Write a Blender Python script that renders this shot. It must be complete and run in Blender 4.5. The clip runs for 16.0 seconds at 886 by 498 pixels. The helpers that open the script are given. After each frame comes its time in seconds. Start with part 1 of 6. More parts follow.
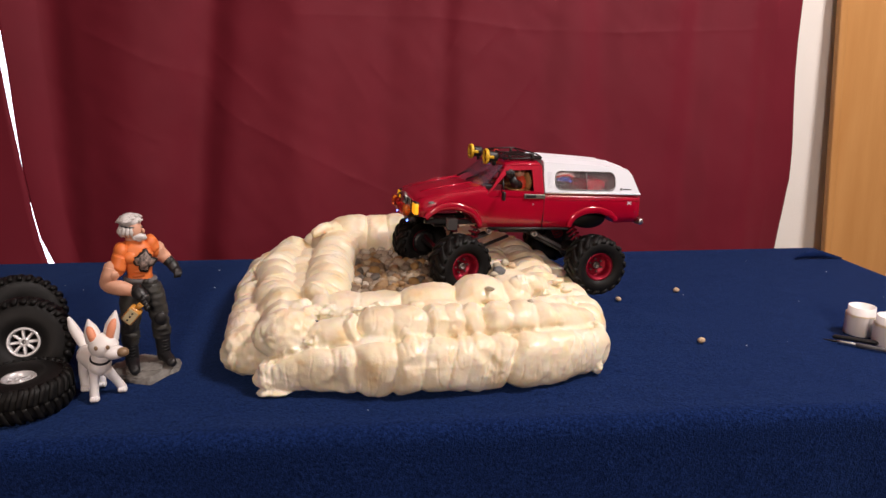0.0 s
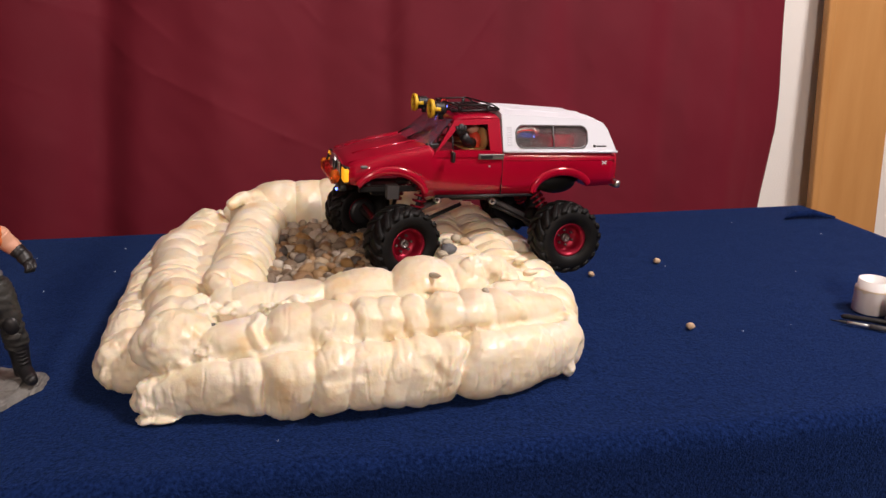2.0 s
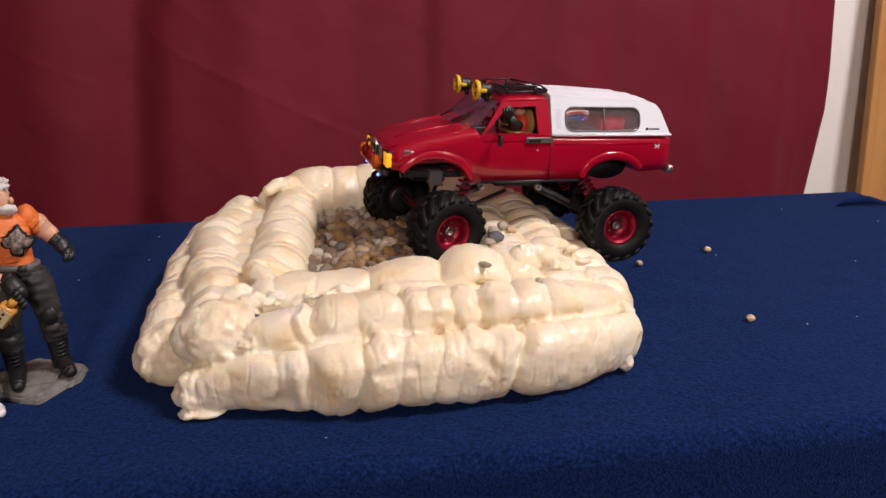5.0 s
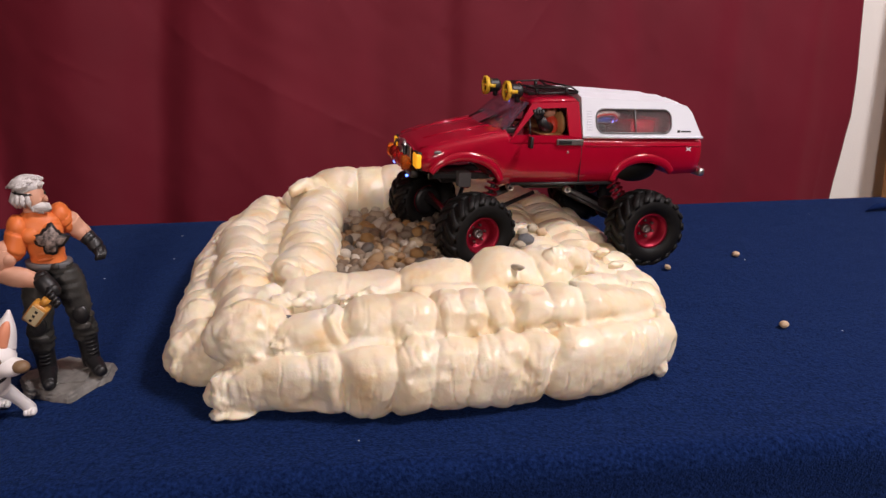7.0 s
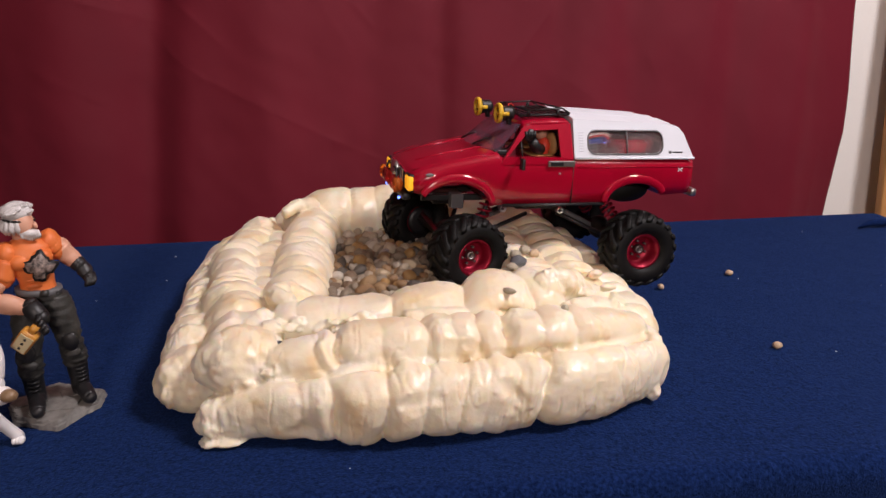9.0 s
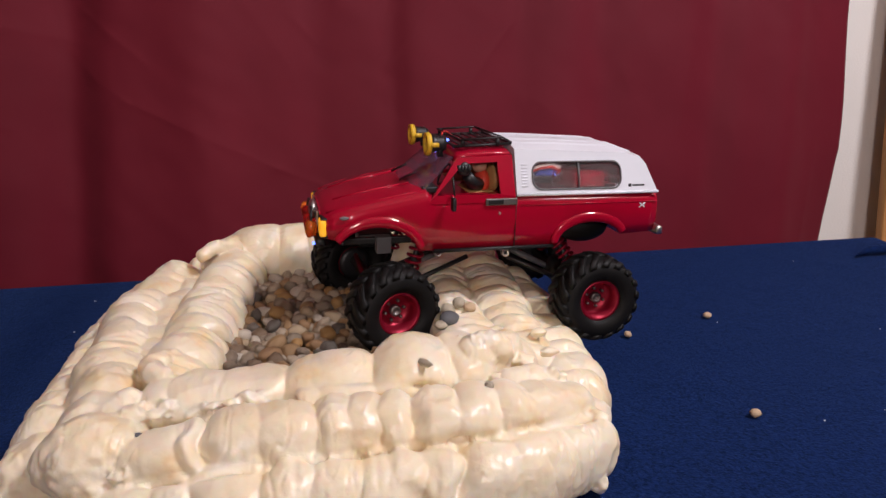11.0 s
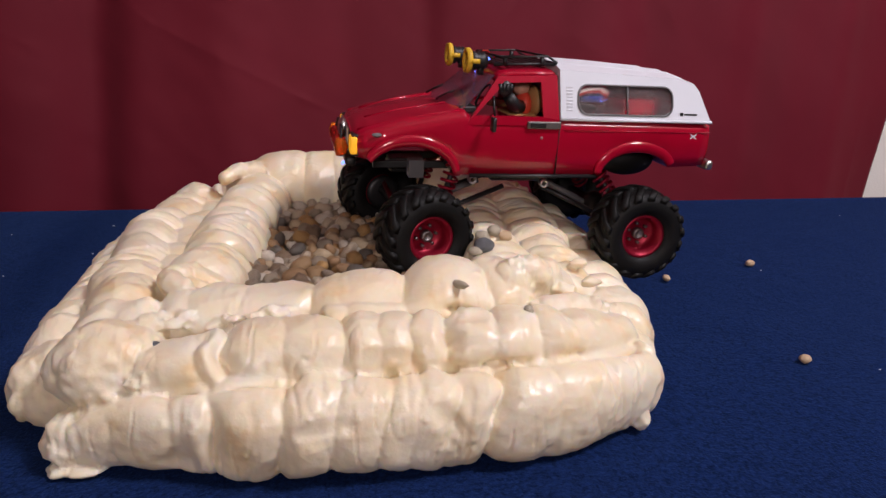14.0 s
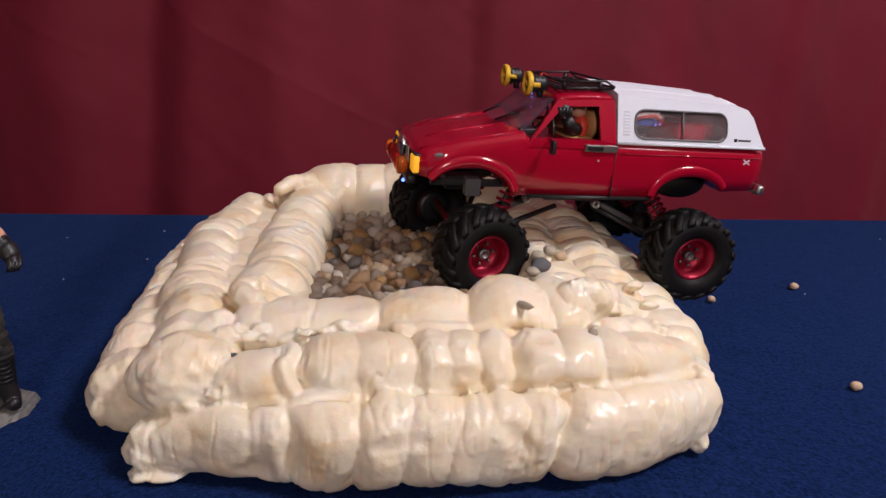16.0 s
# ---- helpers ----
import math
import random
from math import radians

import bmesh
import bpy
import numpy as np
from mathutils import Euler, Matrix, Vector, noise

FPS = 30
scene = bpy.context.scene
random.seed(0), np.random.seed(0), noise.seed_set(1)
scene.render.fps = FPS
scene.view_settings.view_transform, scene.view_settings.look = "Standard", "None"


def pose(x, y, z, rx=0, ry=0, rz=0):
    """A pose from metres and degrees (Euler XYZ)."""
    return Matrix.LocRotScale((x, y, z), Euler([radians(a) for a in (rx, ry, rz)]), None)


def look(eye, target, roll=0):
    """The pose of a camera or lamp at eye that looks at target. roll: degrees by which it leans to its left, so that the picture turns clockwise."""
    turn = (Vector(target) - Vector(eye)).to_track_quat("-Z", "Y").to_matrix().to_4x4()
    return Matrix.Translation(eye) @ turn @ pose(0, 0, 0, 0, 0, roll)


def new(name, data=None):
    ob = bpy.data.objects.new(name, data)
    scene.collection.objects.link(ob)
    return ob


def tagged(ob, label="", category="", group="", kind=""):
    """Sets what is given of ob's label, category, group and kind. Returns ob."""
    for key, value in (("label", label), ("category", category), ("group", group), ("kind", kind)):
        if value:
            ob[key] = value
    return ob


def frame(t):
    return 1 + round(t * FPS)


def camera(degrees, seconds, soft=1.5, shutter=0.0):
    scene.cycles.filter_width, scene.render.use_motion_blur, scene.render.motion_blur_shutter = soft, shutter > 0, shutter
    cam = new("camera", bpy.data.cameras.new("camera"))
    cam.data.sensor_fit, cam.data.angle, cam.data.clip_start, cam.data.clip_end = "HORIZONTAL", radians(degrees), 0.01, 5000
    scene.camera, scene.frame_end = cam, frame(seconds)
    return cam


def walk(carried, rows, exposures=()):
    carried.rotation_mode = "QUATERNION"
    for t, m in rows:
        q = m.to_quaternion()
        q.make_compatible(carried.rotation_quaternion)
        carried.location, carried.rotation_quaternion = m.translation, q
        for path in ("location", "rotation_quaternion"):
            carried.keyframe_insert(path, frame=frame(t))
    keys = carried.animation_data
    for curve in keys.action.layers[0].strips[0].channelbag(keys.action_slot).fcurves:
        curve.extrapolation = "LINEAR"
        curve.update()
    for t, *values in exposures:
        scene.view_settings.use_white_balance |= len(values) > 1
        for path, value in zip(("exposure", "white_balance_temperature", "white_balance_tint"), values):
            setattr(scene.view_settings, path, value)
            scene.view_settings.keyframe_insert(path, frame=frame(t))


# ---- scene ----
cam = camera(65.8, 16.0)
PATH = [
    (0, (0.0, 0.0, 1.048), (0.274, 1.918, 0.553), 0.4),
    (0.5, (0.006, 0.042, 1.046), (0.31, 1.948, 0.52), 0.5),
    (1, (0.027, 0.098, 1.037), (0.356, 1.989, 0.476), 0.4),
    (1.5, (0.043, 0.131, 1.032), (0.391, 2.008, 0.436), 0.2),
    (2, (0.05, 0.139, 1.031), (0.409, 2.005, 0.407), -0.1),
    (2.5, (0.05, 0.142, 1.026), (0.412, 2.001, 0.384), -0.3),
    (3, (0.05, 0.144, 1.024), (0.414, 1.997, 0.366), -0.4),
    (3.5, (0.049, 0.148, 1.024), (0.406, 2.003, 0.367), -0.5),
    (4, (0.041, 0.157, 1.027), (0.386, 2.012, 0.362), -0.6),
    (4.5, (0.036, 0.164, 1.024), (0.354, 2.025, 0.364), -0.7),
    (7, (0.015, 0.176, 1.021), (0.283, 2.048, 0.37), -0.4),
    (7.5, (0.016, 0.178, 1.024), (0.282, 2.052, 0.379), -0.4),
    (8, (0.017, 0.177, 1.025), (0.288, 2.054, 0.39), -0.4),
    (8.5, (0.02, 0.178, 1.024), (0.295, 2.057, 0.397), -0.6),
    (9, (0.02, 0.179, 1.029), (0.298, 2.061, 0.413), -0.6),
    (9.5, (0.022, 0.179, 1.029), (0.303, 2.067, 0.43), -0.9),
    (10, (0.048, 0.203, 1.047), (0.323, 2.096, 0.462), -1.3),
    (10.2, (0.07, 0.219, 1.046), (0.344, 2.114, 0.47), -1.5),
    (12.5, (0.116, 0.286, 1.009), (0.352, 2.159, 0.348), -0.9),
    (13, (0.117, 0.285, 1.004), (0.353, 2.152, 0.326), -0.4),
    (13.5, (0.109, 0.285, 0.999), (0.334, 2.148, 0.307), 0.1),
    (14, (0.091, 0.285, 0.997), (0.3, 2.149, 0.305), 0.3),
    (14.5, (0.066, 0.284, 1.002), (0.26, 2.151, 0.311), 0.7),
    (15, (0.068, 0.279, 1.009), (0.246, 2.149, 0.323), 0.8),
    (15.5, (0.064, 0.279, 1.01), (0.237, 2.151, 0.327), 1.1),
    (16, (0.057, 0.28, 1.011), (0.226, 2.152, 0.328), 1.4),
]
EXPOSURES = [(0.0, 0.13, 6600, 12), (2.0, 0.11, 6500, 12), (7.0, 0.00, 6250, 14), (9.0, 0.00, 6200, 14), (10.2, -0.09, 6150, 14), (12.5, -0.26, 5950, 15), (14.0, -0.22, 5950, 15), (16.0, -0.20, 5950, 15)]
walk(cam, [(t, look(eye, target, roll)) for t, eye, target, roll in PATH], EXPOSURES)

# ---- world and lamps ----
world = bpy.data.worlds.new("world")
world.use_nodes = True
world.node_tree.nodes["Background"].inputs[0].default_value = (1.0, 0.93, 0.88, 1)
world.node_tree.nodes["Background"].inputs[1].default_value = 0.001
scene.world = world


def area_lamp(name, eye, target, size, watts, colour):
    data = bpy.data.lights.new(name, "AREA")
    data.shape, data.size, data.energy, data.color = "DISK", size, watts, colour
    ob = new(name, data)
    ob.matrix_world = look(eye, target)
    return ob


LAMP = (1.15, 0.16, 2.34)
area_lamp("ceiling_lamp_light", LAMP, (0.2, 0.8, 0.75), 0.40, 31.5, (1.0, 0.905, 0.875))
# added warm fill from behind the camera, brightens surfaces that face it
area_lamp("room_lamp_light", (-0.05, -1.70, 1.75), (0.1, 0.8, 0.75), 0.40, 22.0, (1.0, 0.81, 0.715))

# ---- building helpers ----
def part(name, bm, material, parent=None, label="", smooth=True):
    """Links a bmesh as one mesh object; material may be a list of slots."""
    me = bpy.data.meshes.new(name)
    bm.normal_update()
    bm.to_mesh(me)
    bm.free()
    return mesh_object(name, me, material, parent, label, smooth)


def mesh_object(name, me, material, parent=None, label="", smooth=True):
    for m in material if isinstance(material, (list, tuple)) else [material]:
        me.materials.append(m)
    if smooth:
        me.polygons.foreach_set("use_smooth", [True] * len(me.polygons))
    ob = new(name, me)
    if parent:
        ob.parent = parent
    if label:
        tagged(ob, label)
    return ob


def thing(name, m, label, category, group="", kind=""):
    ob = new(name)
    ob.empty_display_size = 0.02
    ob.matrix_world = m
    return tagged(ob, label, category, group, kind)


def add_box(bm, cx, cy, cz, sx, sy, sz, m=None, bevel=0.0, mi=0, seg=2):
    """A box with rounded edges, centred at (cx, cy, cz)."""
    r = bmesh.ops.create_cube(bm, size=1.0)
    vs = r["verts"]
    for v in vs:
        v.co = Vector((v.co.x * sx + cx, v.co.y * sy + cy, v.co.z * sz + cz))
    faces = list({f for v in vs for f in v.link_faces})
    for f in faces:
        f.material_index = mi
    if bevel:
        es = list({e for v in vs for e in v.link_edges})
        rb = bmesh.ops.bevel(bm, geom=es, offset=bevel, segments=seg, affect="EDGES", profile=0.5, material=mi)
        vs = list({v for v in rb["verts"]} | {v for v in vs if v.is_valid})
        vs = list({v for f in rb["faces"] for v in f.verts} | set(vs))
    if m:
        bmesh.ops.transform(bm, matrix=m, verts=vs)
    return vs


def add_tube(bm, pts, radii, sides=10, mi=0, cap=True):
    """A round tube through points; radii: one number or one for each point."""
    pts = [Vector(p) for p in pts]
    radii = radii if isinstance(radii, (list, tuple)) else [radii] * len(pts)
    rings, ref = [], None
    for i, p in enumerate(pts):
        t = (pts[min(i + 1, len(pts) - 1)] - pts[max(i - 1, 0)]).normalized()
        if ref is None:
            ref = Vector((0, 0, 1)) if abs(t.z) < 0.9 else Vector((1, 0, 0))
        side = t.cross(ref).normalized()
        up = side.cross(t).normalized()
        ref = up
        rings.append([bm.verts.new(p + radii[i] * (math.cos(2 * math.pi * k / sides) * side + math.sin(2 * math.pi * k / sides) * up)) for k in range(sides)])
    for a, b in zip(rings, rings[1:]):
        for k in range(sides):
            bm.faces.new((a[k], a[(k + 1) % sides], b[(k + 1) % sides], b[k])).material_index = mi
    if cap:
        bm.faces.new(rings[0][::-1]).material_index = mi
        bm.faces.new(rings[-1]).material_index = mi
    return [v for r in rings for v in r]


def add_lathe(bm, profile, sides=32, m=None, mi=0, closed=False):
    """Turns (radius, height) pairs about z."""
    rings = [[bm.verts.new((r * math.cos(2 * math.pi * k / sides), r * math.sin(2 * math.pi * k / sides), h)) for k in range(sides)] for r, h in profile]
    pairs = list(zip(rings, rings[1:])) + ([(rings[-1], rings[0])] if closed else [])
    for a, b in pairs:
        for k in range(sides):
            bm.faces.new((a[k], a[(k + 1) % sides], b[(k + 1) % sides], b[k])).material_index = mi
    vs = [v for r in rings for v in r]
    if not closed:
        for ring, flip in ((rings[0], True), (rings[-1], False)):
            bm.faces.new(ring[::-1] if flip else ring).material_index = mi
    if m:
        bmesh.ops.transform(bm, matrix=m, verts=vs)
    return vs


def add_ball(bm, c, rx, ry=None, rz=None, m=None, mi=0, u=16, v=10):
    r = bmesh.ops.create_uvsphere(bm, u_segments=u, v_segments=v, radius=1.0)
    vs = r["verts"]
    for w in vs:
        w.co = Vector((w.co.x * rx, w.co.y * (ry or rx), w.co.z * (rz or rx)))
    for f in {f for w in vs for f in w.link_faces}:
        f.material_index = mi
    bmesh.ops.transform(bm, matrix=Matrix.Translation(c) @ (m or Matrix()), verts=vs)
    return vs


def grid_mesh(name, rows):
    """A mesh from a grid of points (rows of equal length)."""
    n, k = len(rows), len(rows[0])
    faces = [(i * k + j, i * k + j + 1, (i + 1) * k + j + 1, (i + 1) * k + j) for i in range(n - 1) for j in range(k - 1)]
    me = bpy.data.meshes.new(name)
    me.from_pydata([p for row in rows for p in row], [], faces)
    return me


def smooth_path(pts, step):
    """Catmull-Rom through rows of numbers (x, y, z, r), resampled at equal steps of length."""
    p = [np.array(q, float) for q in pts]
    p = [2 * p[0] - p[1]] + p + [2 * p[-1] - p[-2]]
    fine = []
    for a, b, c, d in zip(p, p[1:], p[2:], p[3:]):
        for t in np.linspace(0, 1, 40, endpoint=False):
            fine.append(0.5 * (2 * b + (c - a) * t + (2 * a - 5 * b + 4 * c - d) * t**2 + (3 * b - a - 3 * c + d) * t**3))
    fine.append(p[-2])
    fine = np.array(fine)
    s = np.r_[0, np.cumsum(np.linalg.norm(np.diff(fine[:, :3], axis=0), axis=1))]
    n = max(4, int(s[-1] / step))
    at = np.linspace(0, s[-1], n)
    return at, np.stack([np.interp(at, s, fine[:, c]) for c in range(fine.shape[1])], 1)


# ---- materials ----
def surface(name, c1, c2=None, scale=30.0, rough=0.5, metal=0.0, fine=400.0, bump=0.0, coat=0.0, sheen=0.0, spec=0.5, sss=0.0,
            emit=None, glow=0.0, stretch=(1, 1, 1), rough2=None, detail=4.0, mid=0.0, mid_bump=0.0):
    """Colour that drifts between c1 and c2 at one scale, fine relief and gloss changes at another."""
    m = bpy.data.materials.new(name)
    m.use_nodes = True
    nt = m.node_tree
    b = nt.nodes["Principled BSDF"]
    link = nt.links.new
    co = nt.nodes.new("ShaderNodeTexCoord")
    mp = nt.nodes.new("ShaderNodeMapping")
    mp.inputs["Scale"].default_value = stretch
    link(co.outputs["Object"], mp.inputs[0])
    n1 = nt.nodes.new("ShaderNodeTexNoise")
    n1.inputs["Scale"].default_value, n1.inputs["Detail"].default_value = scale, detail
    link(mp.outputs[0], n1.inputs["Vector"])
    n2 = nt.nodes.new("ShaderNodeTexNoise")
    n2.inputs["Scale"].default_value, n2.inputs["Detail"].default_value = fine, 3.0
    link(mp.outputs[0], n2.inputs["Vector"])
    ramp = nt.nodes.new("ShaderNodeValToRGB")
    ramp.color_ramp.elements[0].position, ramp.color_ramp.elements[1].position = 0.3, 0.7
    ramp.color_ramp.elements[0].color, ramp.color_ramp.elements[1].color = (*c1, 1), (*(c2 or c1), 1)
    link(n1.outputs[0], ramp.inputs[0])
    link(ramp.outputs[0], b.inputs["Base Color"])
    rr = nt.nodes.new("ShaderNodeMapRange")
    rr.inputs["To Min"].default_value, rr.inputs["To Max"].default_value = rough, rough2 if rough2 is not None else min(1.0, rough * 1.25)
    link(n2.outputs[0], rr.inputs[0])
    link(rr.outputs[0], b.inputs["Roughness"])
    if bump:
        bp = nt.nodes.new("ShaderNodeBump")
        bp.inputs["Strength"].default_value, bp.inputs["Distance"].default_value = 1.0, bump
        link(n2.outputs[0], bp.inputs["Height"])
        link(bp.outputs[0], b.inputs["Normal"])
        if mid:
            n3 = nt.nodes.new("ShaderNodeTexNoise")
            n3.inputs["Scale"].default_value, n3.inputs["Detail"].default_value = mid, 2.0
            link(mp.outputs[0], n3.inputs["Vector"])
            bp2 = nt.nodes.new("ShaderNodeBump")
            bp2.inputs["Strength"].default_value, bp2.inputs["Distance"].default_value = 1.0, mid_bump
            link(n3.outputs[0], bp2.inputs["Height"])
            link(bp2.outputs[0], bp.inputs["Normal"])
    b.inputs["Metallic"].default_value = metal
    b.inputs["Coat Weight"].default_value = coat
    b.inputs["Coat Roughness"].default_value = 0.08
    b.inputs["Sheen Weight"].default_value = sheen
    b.inputs["Sheen Roughness"].default_value = 0.4
    b.inputs["Specular IOR Level"].default_value = spec
    if sss:
        b.inputs["Subsurface Weight"].default_value = sss
        b.inputs["Subsurface Radius"].default_value = (1.0, 0.72, 0.42)
        b.inputs["Subsurface Scale"].default_value = 0.004
    if emit:
        b.inputs["Emission Color"].default_value = (*emit, 1)
        b.inputs["Emission Strength"].default_value = glow
    return m


def glass(name, colour, rough=0.03, clear=1.0):
    m = bpy.data.materials.new(name)
    m.use_nodes = True
    b = m.node_tree.nodes["Principled BSDF"]
    b.inputs["Base Color"].default_value = (*colour, 1)
    b.inputs["Transmission Weight"].default_value = clear
    b.inputs["Roughness"].default_value = rough
    b.inputs["IOR"].default_value = 1.3
    return m


WALL = surface("wall_paint", (0.84, 0.82, 0.77), (0.88, 0.86, 0.81), 4, 0.6, fine=300, bump=0.0004)
# for walls out of view, kept dark to hold down bounced fill
WALL_FAR = surface("dark_unseen_wall", (0.13, 0.115, 0.10), (0.16, 0.14, 0.12), 4, 0.6, fine=300, bump=0.0004)
FLOOR = surface("floor_boards", (0.16, 0.09, 0.05), (0.24, 0.14, 0.08), 6, 0.45, stretch=(1, 8, 1), fine=120, bump=0.0003)
WOOD = surface("orange_wood", (0.50, 0.24, 0.075), (0.58, 0.30, 0.105), 5, 0.42, stretch=(6, 6, 0.7), fine=90, bump=0.0002, spec=0.35)
TABLE_WOOD = surface("table_board", (0.45, 0.40, 0.33), (0.5, 0.45, 0.38), 8, 0.6)
STEEL = surface("painted_steel", (0.06, 0.06, 0.065), (0.09, 0.09, 0.09), 20, 0.4, metal=0.6)
CLOTH = surface("navy_fleece", (0.0018, 0.0068, 0.0360), (0.0090, 0.0250, 0.109), 380, 0.95, fine=650, bump=0.0013, sheen=0.20, spec=0.06, mid=150, mid_bump=0.0007)
CLOTH.node_tree.nodes["Principled BSDF"].inputs["Sheen Tint"].default_value = (0.14, 0.31, 0.80, 1)
CURTAIN = surface("maroon_satin", (0.138, 0.0068, 0.0178), (0.163, 0.0088, 0.0218), 5, 0.58, fine=1500, bump=0.00012, sheen=0.08, spec=0.25)
FOAM = surface("cured_foam", (0.835, 0.712, 0.498), (0.87, 0.805, 0.660), 36, 0.23, fine=420, bump=0.00010, sss=0.35, rough2=0.42, spec=0.45, mid=140, mid_bump=0.0005)
# broken bubbles show the deeper yellow of the foam
for node in FOAM.node_tree.nodes:
    if node.type == "VALTORGB":
        node.color_ramp.elements[0].position = 0.37
        node.color_ramp.elements.new(0.29).color = (0.82, 0.635, 0.375, 1)
FOAM.node_tree.nodes["Principled BSDF"].inputs["Subsurface Radius"].default_value = (1.0, 0.65, 0.35)
FOAM.node_tree.nodes["Principled BSDF"].inputs["Subsurface Scale"].default_value = 0.005

# ---- room ----
def slab(name, x0, x1, y0, y1, z0, z1, material, label, category):
    bm = bmesh.new()
    add_box(bm, (x0 + x1) / 2, (y0 + y1) / 2, (z0 + z1) / 2, x1 - x0, y1 - y0, z1 - z0)
    return tagged(part(name, bm, material, smooth=False), label, category, kind="structure")


slab("floor", -2.4, 2.6, -2.4, 1.45, -0.1, 0.0, FLOOR, "brown wooden floor under the table", "floor")
slab("ceiling", -2.4, 2.6, -2.4, 1.45, 2.5, 2.6, WALL, "plain off-white room ceiling", "ceiling")
bm = bmesh.new()
WIN = (-0.95, -0.30, 0.55, 1.75)  # window opening behind the curtains
for x0, x1, z0, z1 in ((-2.4, WIN[0], 0.0, 2.5), (WIN[1], 2.6, 0.0, 2.5), (WIN[0], WIN[1], 0.0, WIN[2]), (WIN[0], WIN[1], WIN[3], 2.5)):
    add_box(bm, (x0 + x1) / 2, 1.32, (z0 + z1) / 2, x1 - x0, 0.10, z1 - z0)
tagged(part("wall_back", bm, WALL, smooth=False), "off-white painted wall behind the curtain", "wall", kind="structure")
window = thing("window_1", Matrix.Identity(4), "window with white frame behind the red curtains", "window", kind="structure")
bm = bmesh.new()
for x0, x1, z0, z1 in ((WIN[0], WIN[0] + 0.04, WIN[2], WIN[3]), (WIN[1] - 0.04, WIN[1], WIN[2], WIN[3]), (WIN[0] + 0.04, WIN[1] - 0.04, WIN[2], WIN[2] + 0.04), (WIN[0] + 0.04, WIN[1] - 0.04, WIN[3] - 0.04, WIN[3])):
    add_box(bm, (x0 + x1) / 2, 1.335, (z0 + z1) / 2, x1 - x0, 0.04, z1 - z0)
part("window_frame", bm, WALL, window, smooth=False)
bm = bmesh.new()
add_box(bm, (WIN[0] + WIN[1]) / 2, 1.335, (WIN[2] + WIN[3]) / 2, WIN[1] - WIN[0] - 0.08, 0.004, WIN[3] - WIN[2] - 0.08)
pane_ob = part("pane", bm, glass("window_glass", (0.95, 0.97, 1.0), 0.0), window, smooth=False)
pane_ob.visible_shadow = False
bm = bmesh.new()
add_box(bm, -0.6, 2.6, 1.2, 3.0, 0.02, 2.4)
tagged(part("backdrop", bm, surface("daylight", (0.8, 0.85, 1.0), None, 2, 0.9, emit=(0.85, 0.88, 1.0), glow=3.0), smooth=False), "pale daylight outside the window", "sky", kind="structure")
# added walls out of view; their dark colour limits the bounce light
slab("wall_front", -2.4, 2.6, -2.4, -2.3, 0.0, 2.5, WALL_FAR, "plain dark wall out of view, added to cut bounced light", "wall")
slab("wall_left", -2.4, -2.3, -2.3, 1.27, 0.0, 2.5, WALL_FAR, "plain dark wall out of view, added to cut bounced light", "wall")
slab("wall_right", 2.5, 2.6, -2.3, 1.27, 0.0, 2.5, WALL_FAR, "plain dark wall out of view, added to cut bounced light", "wall")

# wooden board that leans on the wall beside the curtain
BOARD = pose(0.9480, 1.232, 0.75, -2.4, -3.2, 0)
board = thing("wooden_board", Matrix.Identity(4), "orange-brown wooden board leaning on the white wall", "board")
bm = bmesh.new()
add_box(bm, 0.078, 0.0, -0.03, 0.140, 0.018, 1.44, bevel=0.002, m=BOARD)
part("board_face", bm, WOOD, board, smooth=False)
bm = bmesh.new()
add_box(bm, 0.008, -0.010, -0.03, 0.016, 0.012, 1.44, bevel=0.003, m=BOARD)
part("edge_moulding", bm, WOOD, board, "rounded wooden edge moulding", smooth=False)


